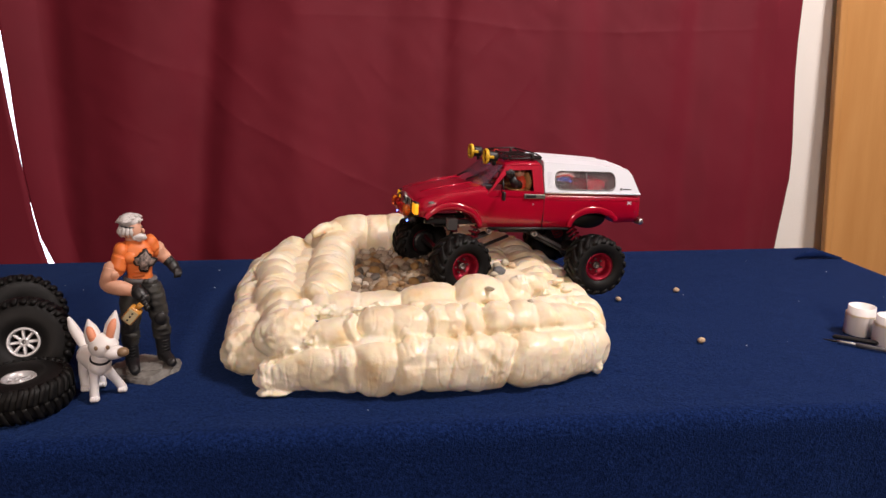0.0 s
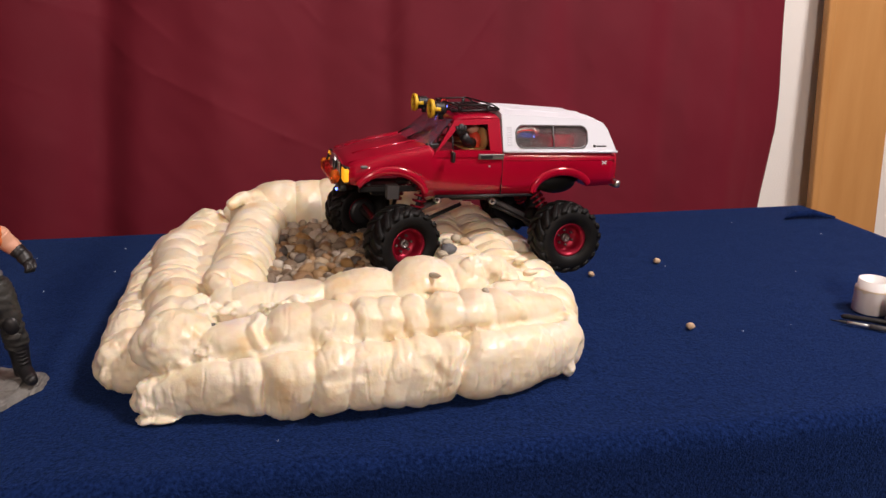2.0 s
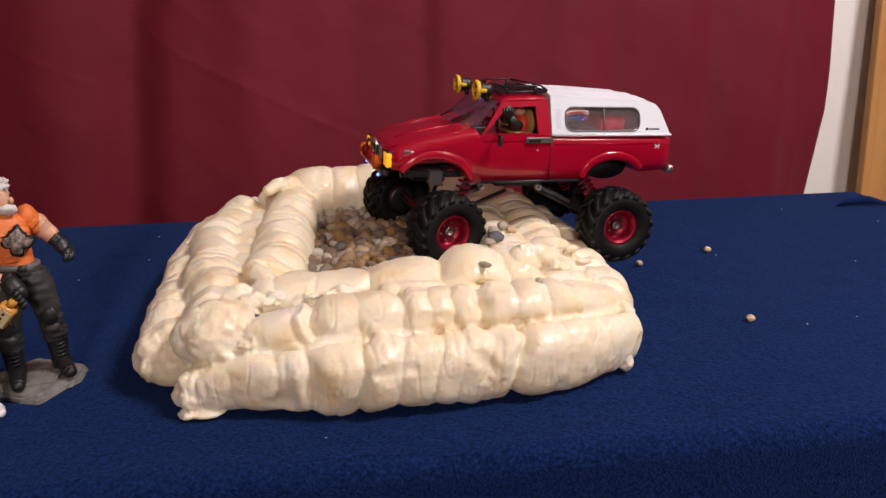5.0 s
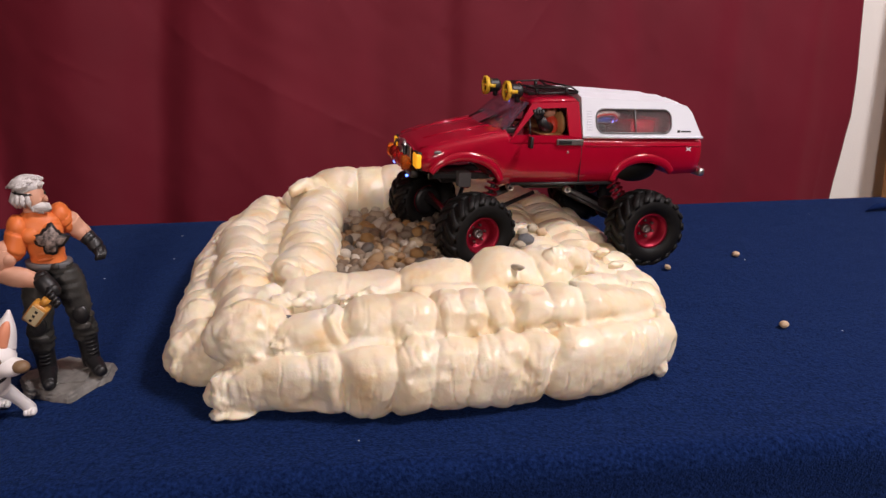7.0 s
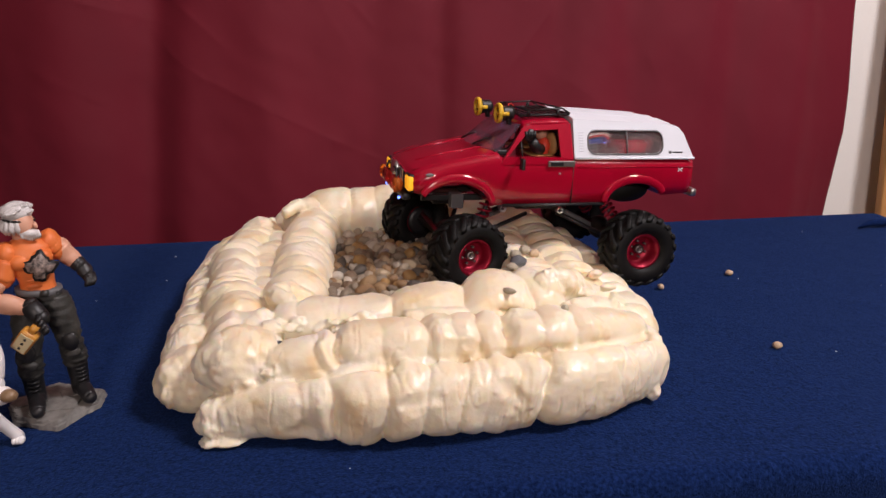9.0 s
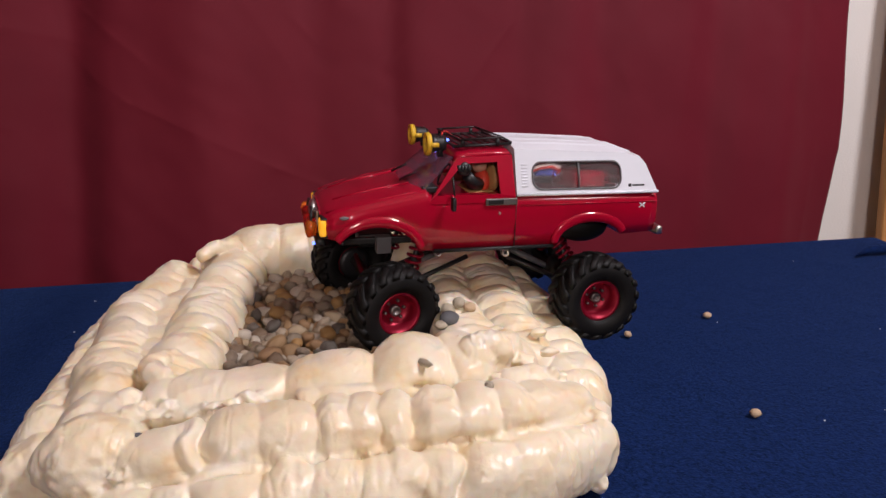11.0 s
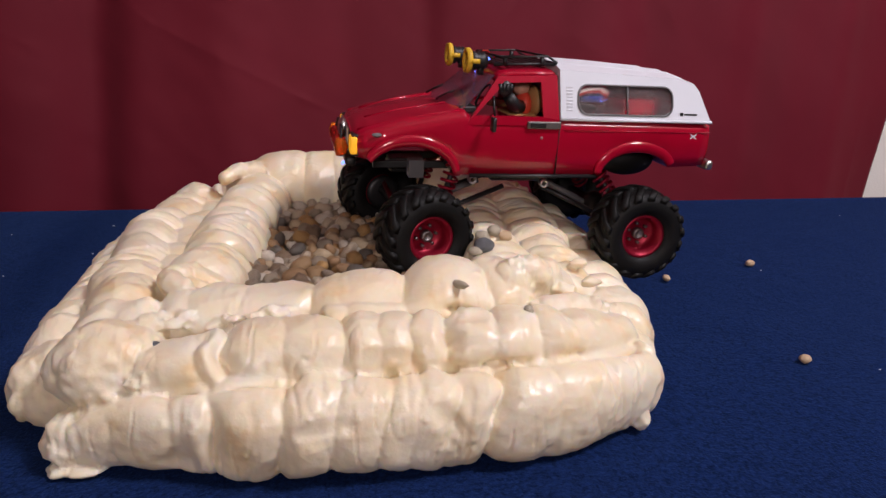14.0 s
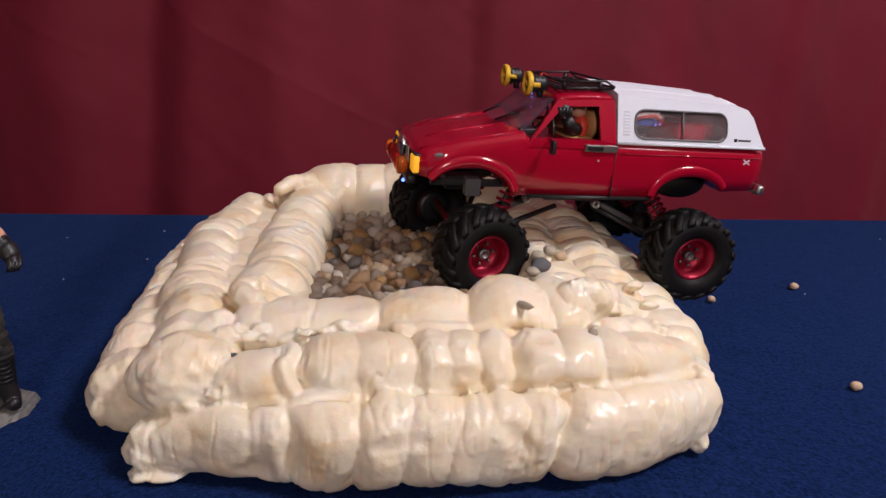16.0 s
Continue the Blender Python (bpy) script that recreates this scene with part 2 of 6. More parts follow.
# ---- curtain ----
# soft folds: place, slope, width, depth; pressed creases: from, to, height
FOLDS = [(-0.240, 0.12, 0.036, 0.022), (-0.34, 0.05, 0.06, -0.010), (0.066, 0.04, 0.030, 0.006), (0.168, 0.02, 0.020, 0.006), (0.21, 0.02, 0.06, -0.008), (0.335, 0.08, 0.030, 0.006), (0.46, -0.05, 0.03, 0.008), (0.62, 0.03, 0.03, 0.010), (-0.07, 0.0, 0.05, -0.008), (-0.46, 0.02, 0.03, 0.012), (0.74, 0.0, 0.03, -0.008)]
CREASES = [(-0.40, 1.110, -0.296, 1.061, 0.0015), (-0.296, 1.061, -0.20, 1.035, 0.0010), (-0.235, 1.115, -0.199, 1.073, 0.0015), (-0.199, 1.073, -0.132, 1.010, 0.0014),
           (-0.225, 1.030, -0.201, 0.997, 0.0013), (-0.201, 0.997, -0.161, 0.966, 0.0014), (-0.161, 0.966, -0.085, 0.926, 0.0017), (-0.085, 0.926, 0.013, 0.874, 0.0018), (0.013, 0.874, 0.087, 0.840, 0.0015),
           (0.275, 1.130, 0.227, 1.082, 0.0017), (0.227, 1.082, 0.165, 1.000, 0.0014), (0.195, 1.120, 0.163, 1.046, 0.0013), (-0.07, 1.140, 0.16, 1.141, 0.0013), (0.16, 1.141, 0.292, 1.123, 0.0014),
           (0.292, 1.123, 0.485, 1.120, 0.0013), (0.485, 1.120, 0.80, 1.132, 0.0011), (0.486, 0.985, 0.500, 0.955, 0.0014), (0.53, 1.16, 0.50, 1.04, 0.0010), (0.59, 1.05, 0.575, 0.90, 0.0010),
           (0.05, 1.060, 0.075, 1.030, 0.0011), (0.33, 1.05, 0.27, 0.97, 0.0013), (0.60, 1.02, 0.66, 0.88, 0.0008), (-0.38, 0.98, -0.30, 0.94, 0.0010), (0.36, 0.95, 0.44, 0.90, 0.0010), (-0.02, 1.10, 0.04, 1.00, 0.0007)]
# side edges: heights and places
EDGE_Z = (0.25, 0.70, 0.742, 0.78, 0.826, 0.853, 0.895, 0.927, 0.984, 1.048, 1.11, 2.20)
LEFT_EDGE = (-0.452, -0.471, -0.4885, -0.5020, -0.5085, -0.5116, -0.5148, -0.5160, -0.5165, -0.5168, -0.519, -0.53)
SIDE_EDGE = (-0.477, -0.486, -0.4955, -0.5025, -0.5085, -0.5095, -0.5135, -0.5160, -0.5205, -0.5240, -0.526, -0.53)
RIGHT_EDGE = (0.830, 0.846, 0.849, 0.853, 0.857, 0.860, 0.859, 0.857, 0.851, 0.845, 0.842, 0.838)


def curtain(name, x0, x1, y, seed, label, edge0=None, edge1=None, nx=440, fine=300):
    """A hanging sheet with soft folds; edge0 and edge1 give the run of the side edges."""
    rows = []
    # close rows where the table leaves the cloth in view, wider ones above and below
    for z in np.concatenate([np.linspace(0.25, 0.66, 24), np.linspace(0.67, 1.32, fine), np.linspace(1.34, 2.2, 40)]):
        z = float(z)
        row = []
        for j in range(nx + 1):
            u = j / nx
            x = x0 + (x1 - x0) * u
            if edge0:
                x += (float(np.interp(z, EDGE_Z, edge0)) - x0) * (1 - u) ** 6
            if edge1:
                x += (float(np.interp(z, EDGE_Z, edge1)) - x1) * u**6
            d = 0.018 * noise.noise(Vector((x * 3.6 + 0.25 * z, seed, z * 0.3)))
            d += 0.005 * noise.noise(Vector((x * 9.0 - 0.4 * z, seed + 5, z * 0.5)))
            d += 0.0014 * noise.noise(Vector((x * 12 + z * 5, seed + 9, z * 9))) + 0.0005 * noise.noise(Vector((x * 34 + z * 22, seed + 2, z * 26 - x * 9)))
            d += 0.05 * max(0.0, z - 1.0) - 0.05 * max(0.0, 1.0 - z)
            for fx, slope, width, depth in FOLDS:
                d += depth * math.exp(-(((x - fx - slope * (z - 0.9)) / width) ** 2))
            for ax, az, bx, bz, height in CREASES:
                t = max(0.0, min(1.0, ((x - ax) * (bx - ax) + (z - az) * (bz - az)) / ((bx - ax) ** 2 + (bz - az) ** 2)))
                gap = math.hypot(x - ax - t * (bx - ax), z - az - t * (bz - az))
                if gap < 0.04:
                    d -= height * (0.35 + 0.65 * abs(noise.noise(Vector((x * 26, z * 26, 3))))) * math.exp(-gap / 0.0060)
            if edge0:
                d *= min(1.0, u * (x1 - x0) / 0.05 + 0.1)
            if edge1:
                d *= min(1.0, (1 - u) * (x1 - x0) / 0.05 + 0.1)
                d += 0.045 * max(0.0, (u - 0.80) / 0.20) ** 2 if edge0 else 0.0
            row.append((x, y + d, z))
        rows.append(row)
    ob = mesh_object(name, grid_mesh(name, rows), CURTAIN)
    mod = ob.modifiers.new("thick", "SOLIDIFY")
    mod.thickness = 0.0012
    return tagged(ob, label, "curtain")


curtain("curtain", -0.515, 0.812, 1.182, 3.0, "dark red satin curtain with soft folds and creases", LEFT_EDGE, RIGHT_EDGE)
curtain("curtain", -1.6, -0.512, 1.178, 41.0, "dark red satin curtain hanging beside a narrow gap", None, SIDE_EDGE, 110, 90)

# ---- table and its cloth ----
TABLE = pose(0.18, 0.832, 0.0, 0, 0, -2.0)
HX, HY = 0.655, 0.300
table = thing("folding_table", TABLE, "long folding table hidden under a navy cloth", "table")
bm = bmesh.new()
add_box(bm, -0.1, 0, 0.7275, 2 * HX - 0.01 + 0.2, 2 * HY - 0.01, 0.035, bevel=0.004)
part("tabletop", bm, TABLE_WOOD, table, smooth=False)
for lx in (-0.68, 0.58):
    for ly in (-0.25, 0.25):
        bm = bmesh.new()
        add_tube(bm, [(lx, ly, 0.0), (lx, ly, 0.71)], 0.014)
        part("leg", bm, STEEL, table)


def cloth_point(px, py):
    """Where a point of the flat cloth comes to lie: on the table, round its edge, or hanging."""
    x0, x1 = -HX - 0.2, HX
    r = 0.016
    cx, cy = min(max(px, x0 + r), x1 - r), min(max(py, -HY + r), HY - r)
    nx, ny = px - cx, py - cy
    d = math.hypot(nx, ny)
    z = 0.7485
    if d < 1e-9:
        z += 0.0007 * noise.noise(Vector((px * 12, py * 12, 1))) + 0.0006 * noise.noise(Vector((px * 40, py * 40, 2)))
        return px, py, z - 0.0004
    nx, ny = nx / d, ny / d
    if d < r * math.pi / 2:
        out, drop = r * math.sin(d / r), r * (1 - math.cos(d / r))
    else:
        fall = d - r * math.pi / 2
        along = px * abs(ny) + py * abs(nx)
        wave = 0.012 * noise.noise(Vector((along * 9, 3, fall * 0.8))) + 0.006 * noise.noise(Vector((along * 24, 7, fall * 2)))
        out, drop = r + 0.01 * min(fall * 3, 1) + wave * min(fall * 5, 1), r + fall
    return cx + nx * out, cy + ny * out, z - drop


rows = []
for py in np.arange(-HY - 0.50, HY + 0.25, 0.007):
    rows.append([cloth_point(px, py) for px in np.arange(-HX - 0.45, HX + 0.40, 0.007)])
cloth = mesh_object("tablecloth", grid_mesh("tablecloth", rows), CLOTH)
cloth.matrix_world = TABLE
tagged(cloth, "navy blue fleece cloth draped over the table", "tablecloth")
# a small bunched fold of cloth at the far corner of the table
bm = bmesh.new()
add_tube(bm, [(0.745, 1.020, 0.751), (0.765, 1.026, 0.755), (0.795, 1.024, 0.756), (0.825, 1.012, 0.751)], [0.001, 0.005, 0.006, 0.0015], 12)
tagged(part("cloth_fold", bm, CLOTH), "bunched fold of navy fleece at the table corner", "fabric fold")

# specks of lint on the cloth, too many and small to count
rng = random.Random(21)
bm = bmesh.new()
for _ in range(26):
    x, y, r = rng.uniform(-0.45, 0.75), rng.uniform(0.56, 1.08), rng.uniform(0.0003, 0.0008)
    if not (-0.15 < x < 0.30 and 0.58 < y < 1.06):
        add_ball(bm, (x, y, 0.7496), r * rng.uniform(1, 2.2), r, r * 0.5, u=6, v=4)
tagged(part("lint", bm, WALL), "pale specks of lint on the navy cloth", "lint", kind="stuff")

# ---- foam mound ----
mound = thing("foam_mound", pose(0.08, 0.80, 0.75), "cream expanding-foam mound of stacked lumpy beads round a pit", "foam mound")
MOUND_INV = mound.matrix_world.inverted()
SHELLS = []


def bead(pts, seed, lump=(0.016, 0.032), fold=0.0005, crease=0.17, sides=56, marks=(), square=2.0, ragged=0.12):
    """A sausage of sprayed foam through rows (x, y, z, half width, half height): swollen lumps with creases between them.

    marks: (x, depth) of the creases, or random ones; square: how boxy the cross-section is; ragged: torn skin."""
    rng = random.Random(seed)
    pts = [p if len(p) == 5 else (*p, p[3]) for p in pts]
    at, path = smooth_path(pts, 0.0009)
    length = at[-1]
    cuts, widths, deep, shift, skew = [-0.004], [], [], [], []
    if marks:
        cuts += [float(at[np.argmin(abs(path[:, 0] - mx))]) for mx, _ in marks] + [length + 0.004]
        deep = [0.3] + [dv for _, dv in marks] + [0.3]
    while not marks and cuts[-1] < length + 0.01:
        cuts.append(cuts[-1] + rng.uniform(*lump))
        deep.append(rng.choice((0.35, 0.6, 0.9, 1.2)))
    for _ in cuts:
        widths.append(rng.uniform(0.95, 1.05))
        shift.append((rng.uniform(-0.0018, 0.0018), rng.uniform(-0.0010, 0.0016)))
        skew.append(rng.uniform(-0.006, 0.006))
    deep += [0.6, 0.6]
    mids = [(a + b) / 2 for a, b in zip(cuts, cuts[1:])]
    shift, skew = shift[: len(mids)], skew[: len(mids)]
    # faint puckers of the skin that run part of the way round
    puckers = [(rng.uniform(0, length), rng.uniform(0, 6.28), rng.uniform(0.5, 1.3), rng.uniform(0.0003, 0.0010), rng.uniform(-0.006, 0.006)) for _ in range(int(length / 0.008))]
    verts, n = [], len(at)
    power = 2.0 / square
    for i in range(n):
        x, y, z, rw, rh = path[i]
        t = path[min(i + 1, n - 1), :3] - path[max(i - 1, 0), :3]
        t /= np.linalg.norm(t)
        side = np.array([t[1], -t[0], 0.0])
        side /= np.linalg.norm(side)
        up = np.cross(side, t)
        s = at[i]
        off = float(np.interp(s, mids, [q[0] for q in shift]))
        x, y, z = x + side[0] * off, y + side[1] * off, z + float(np.interp(s, mids, [q[1] for q in shift]))
        lean = float(np.interp(s, mids, skew))
        end = min(s, length - s)
        r_end = math.sqrt(max(0.0, 1 - (1 - min(end / (0.8 * rw), 1.0)) ** 2))
        near = [p for p in puckers if abs(p[0] - s) < 0.012]
        for k in range(sides):
            a = 2 * math.pi * k / sides
            ca, sa = math.cos(a), math.sin(a)
            qa, qs = math.copysign(abs(ca) ** power, ca), math.copysign(abs(sa) ** power, sa)
            q = Vector((x + rw * qa * side[0], y + rw * qa * side[1], z + rh * qs))
            s2 = s + 0.0050 * noise.noise(Vector((ca * 1.2, sa * 1.2, seed * 3.1 + s * 24))) + lean * sa
            b = 0
            while b + 1 < len(cuts) - 1 and cuts[b + 1] < s2:
                b += 1
            f = min(max((s2 - cuts[b]) / (cuts[b + 1] - cuts[b]), 0.0), 1.0)
            cut = b if f < 0.5 else b + 1
            edge = math.sin(math.pi * f) ** (0.20 + 0.28 * ((cut * 7 + seed * 3) % 5) / 4)
            side_deep = (1.25 if marks else 2.0) * deep[cut] * max(0.25, 1.0 + 1.1 * noise.noise(Vector((ca * 1.3 + cut * 4.7, sa * 1.3, seed * 2.3))))
            broad = widths[b] + 0.5 * (widths[min(b + 1, len(widths) - 1)] - widths[b]) * max(0.0, f - 0.5) * 2 + 0.5 * (widths[max(b - 1, 0)] - widths[b]) * max(0.0, 0.5 - f) * 2
            m = (1 - crease * side_deep * (1 - edge)) * broad * (1 + 0.085 * noise.noise(q * 26) + 0.040 * noise.noise(q * 62))
            calm = max(0.0, min(1.0, 0.30 + 1.5 * noise.noise(q * 22 + Vector((9, seed, 0)))))
            d = fold * calm * (1 - 2 * abs(noise.noise(Vector((s2 * 150, ca * 1.3 + seed, sa * 1.3)))))
            for ps, pa, pw, ph, pl in near:
                da = (a - pa + math.pi) % (2 * math.pi) - math.pi
                if abs(da) < pw:
                    d -= ph * (1 - (da / pw) ** 2) * math.exp(-(((s - ps - pl * da) / 0.0016) ** 2))
            torn = ragged * max(0.0, min(1.0, (noise.noise(q * 24 + Vector((3, seed, 7))) - 0.02) * 5))
            d += torn * (0.0026 * noise.noise(q * 95) + 0.0016 * noise.noise(q * 210))
            d -= 0.010 * max(0.0, noise.noise(q * 40 + Vector((seed, 5, 2))) - 0.44)
            w, h = (rw * m * qa + d * ca) * r_end, (rh * m * qs + d * sa) * r_end
            vx, vy, vz = x + w * side[0] + h * up[0], y + w * side[1] + h * up[1], z + h * up[2]
            verts.append((vx, vy, max(vz, 0.7495)))
    faces = [(i * sides + k, i * sides + (k + 1) % sides, (i + 1) * sides + (k + 1) % sides, (i + 1) * sides + k) for i in range(n - 1) for k in range(sides)]
    SHELLS.append((verts, faces, path[::8, :5].copy()))


# lowest ring: front, right, left, back
bead([(-0.088, 0.631, 0.764, 0.014, 0.015), (-0.060, 0.629, 0.767, 0.018, 0.019), (-0.020, 0.624, 0.772, 0.024, 0.025), (0.020, 0.619, 0.774, 0.030, 0.029), (0.06, 0.617, 0.775, 0.031, 0.029), (0.15, 0.618, 0.775, 0.030, 0.029), (0.20, 0.628, 0.774, 0.028, 0.027), (0.240, 0.643, 0.772, 0.025, 0.025), (0.266, 0.655, 0.769, 0.018, 0.020)], 1, crease=0.19, square=2.6, marks=((-0.047, 0.5), (-0.014, 0.4), (0.0046, 1.3), (0.041, 1.5), (0.068, 0.5), (0.094, 0.9), (0.110, 0.35), (0.130, 0.5), (0.1517, 1.6), (0.183, 0.3), (0.222, 0.35)))
bead([(0.246, 0.650, 0.776, 0.024), (0.256, 0.70, 0.774, 0.028), (0.260, 0.78, 0.774, 0.029), (0.261, 0.88, 0.774, 0.030), (0.244, 0.965, 0.775, 0.030), (0.18, 1.01, 0.776, 0.030)], 2, (0.018, 0.034), square=2.2)
bead([(-0.090, 0.676, 0.774, 0.027), (-0.102, 0.70, 0.775, 0.028), (-0.108, 0.77, 0.775, 0.028), (-0.113, 0.86, 0.775, 0.027), (-0.110, 0.95, 0.775, 0.027), (-0.07, 1.02, 0.776, 0.028)], 3, (0.016, 0.034), ragged=0.7)
bead([(-0.08, 1.01, 0.780, 0.030), (0.0, 1.03, 0.788, 0.036), (0.10, 1.03, 0.788, 0.037), (0.19, 1.0, 0.784, 0.034)], 4, (0.02, 0.036))
# left front corner lump and the outer left ridge
bead([(-0.058, 0.644, 0.786, 0.028), (-0.064, 0.668, 0.790, 0.032), (-0.072, 0.72, 0.793, 0.030), (-0.084, 0.79, 0.796, 0.028), (-0.088, 0.86, 0.797, 0.027), (-0.080, 0.93, 0.799, 0.026), (-0.070, 0.972, 0.802, 0.024)], 5, (0.018, 0.036), ragged=0.4)
# second row behind the front bead
bead([(-0.046, 0.646, 0.786, 0.020, 0.022), (-0.015, 0.642, 0.792, 0.023, 0.025), (0.02, 0.641, 0.796, 0.024, 0.026), (0.08, 0.642, 0.798, 0.024, 0.026), (0.15, 0.641, 0.798, 0.025, 0.026), (0.195, 0.645, 0.796, 0.024, 0.025), (0.230, 0.657, 0.790, 0.021, 0.022), (0.256, 0.674, 0.783, 0.017, 0.019)], 6, crease=0.26, square=2.4, marks=((-0.0285, 0.4), (0.0004, 0.4), (0.011, 1.4), (0.041, 0.5), (0.0725, 1.3), (0.094, 0.5), (0.112, 0.9), (0.132, 1.4), (0.160, 0.7), (0.187, 0.8), (0.210, 0.6)))
# rim round the pit
bead([(-0.046, 0.690, 0.800, 0.022, 0.021), (-0.012, 0.692, 0.801, 0.029, 0.025), (0.03, 0.693, 0.800, 0.031, 0.024), (0.08, 0.694, 0.803, 0.033, 0.029), (0.13, 0.694, 0.805, 0.034, 0.030), (0.17, 0.700, 0.803, 0.033, 0.030), (0.205, 0.714, 0.799, 0.027, 0.026), (0.228, 0.732, 0.794, 0.022, 0.022)], 7, crease=0.24, square=2.3, marks=((-0.022, 0.5), (0.008, 0.25), (0.051, 0.9), (0.109, 1.3), (0.158, 0.8), (0.187, 0.6)))
bead([(-0.034, 0.700, 0.796, 0.024), (-0.026, 0.77, 0.804, 0.028), (-0.022, 0.85, 0.805, 0.029), (-0.018, 0.92, 0.807, 0.030), (-0.006, 0.965, 0.808, 0.028)], 8, (0.012, 0.026), fold=0.0007, crease=0.15)
bead([(-0.046, 0.955, 0.806, 0.029), (0.0, 0.983, 0.812, 0.036), (0.06, 0.990, 0.810, 0.037), (0.12, 0.985, 0.810, 0.037), (0.162, 0.968, 0.806, 0.034), (0.200, 0.940, 0.800, 0.029)], 9, crease=0.20, marks=((-0.015, 0.6), (0.022, 0.8), (0.055, 0.4), (0.083, 1.4), (0.105, 0.6), (0.130, 0.9), (0.160, 0.6)))
bead([(0.194, 0.940, 0.798, 0.028), (0.186, 0.88, 0.797, 0.027), (0.184, 0.82, 0.797, 0.027), (0.188, 0.76, 0.799, 0.028), (0.196, 0.722, 0.800, 0.026)], 10, (0.014, 0.028), fold=0.0007, crease=0.15)
bead([(0.230, 0.705, 0.788, 0.024), (0.226, 0.77, 0.790, 0.029), (0.229, 0.85, 0.791, 0.031), (0.226, 0.92, 0.793, 0.031), (0.192, 0.985, 0.797, 0.032)], 11, (0.018, 0.032))
# broken, curled bits between the rows
bead([(-0.044, 0.694, 0.817, 0.008), (-0.050, 0.682, 0.813, 0.010), (-0.046, 0.670, 0.808, 0.010), (-0.032, 0.664, 0.806, 0.009)], 12, (0.010, 0.016), crease=0.3, sides=36)
bead([(-0.022, 0.700, 0.822, 0.006), (-0.036, 0.706, 0.823, 0.008), (-0.040, 0.720, 0.820, 0.010), (-0.024, 0.736, 0.818, 0.012)], 16, (0.018, 0.03), sides=40)
bead([(0.058, 0.667, 0.812, 0.008), (0.082, 0.665, 0.814, 0.009), (0.112, 0.666, 0.813, 0.008)], 17, (0.018, 0.03), sides=32)
bead([(0.168, 0.690, 0.818, 0.012), (0.184, 0.690, 0.824, 0.014), (0.202, 0.700, 0.821, 0.013), (0.214, 0.712, 0.814, 0.012)], 13, (0.010, 0.018), crease=0.3, sides=40, ragged=0.5)
bead([(0.186, 0.668, 0.806, 0.012), (0.212, 0.671, 0.806, 0.014), (0.236, 0.684, 0.800, 0.012)], 14, (0.014, 0.024), crease=0.25, sides=40)
bead([(-0.048, 0.930, 0.832, 0.006), (-0.030, 0.945, 0.838, 0.008), (-0.008, 0.955, 0.834, 0.007)], 15, (0.012, 0.02), sides=28)


# soft foam between the ridges
bead([(-0.052, 0.712, 0.786, 0.026), (-0.055, 0.78, 0.789, 0.026), (-0.057, 0.86, 0.790, 0.026), (-0.045, 0.94, 0.793, 0.027)], 18, (0.02, 0.04))
bead([(-0.030, 0.706, 0.790, 0.026), (0.0, 0.712, 0.786, 0.026), (0.05, 0.715, 0.784, 0.026)], 19, (0.02, 0.04))
bead([(0.206, 0.72, 0.787, 0.026), (0.208, 0.80, 0.788, 0.026), (0.208, 0.90, 0.789, 0.027), (0.19, 0.955, 0.792, 0.027)], 21, (0.02, 0.04))


# sharp seams where one row lies on the next
SEAMS = [
    [(-0.050, 0.626, 0.786), (-0.012, 0.616, 0.799), (0.012, 0.612, 0.803), (0.069, 0.616, 0.802), (0.128, 0.618, 0.802), (0.187, 0.617, 0.805), (0.217, 0.626, 0.803), (0.250, 0.640, 0.796)],
    [(-0.033, 0.645, 0.807), (0.0, 0.660, 0.812), (0.048, 0.667, 0.814), (0.073, 0.664, 0.815), (0.106, 0.671, 0.813), (0.140, 0.662, 0.818), (0.185, 0.658, 0.816), (0.204, 0.663, 0.811), (0.235, 0.680, 0.803)],
    [(-0.088, 0.640, 0.772), (-0.072, 0.622, 0.780), (-0.050, 0.628, 0.786), (-0.040, 0.640, 0.800), (-0.033, 0.645, 0.807), (-0.046, 0.668, 0.812), (-0.052, 0.690, 0.812), (-0.050, 0.720, 0.812)],
]


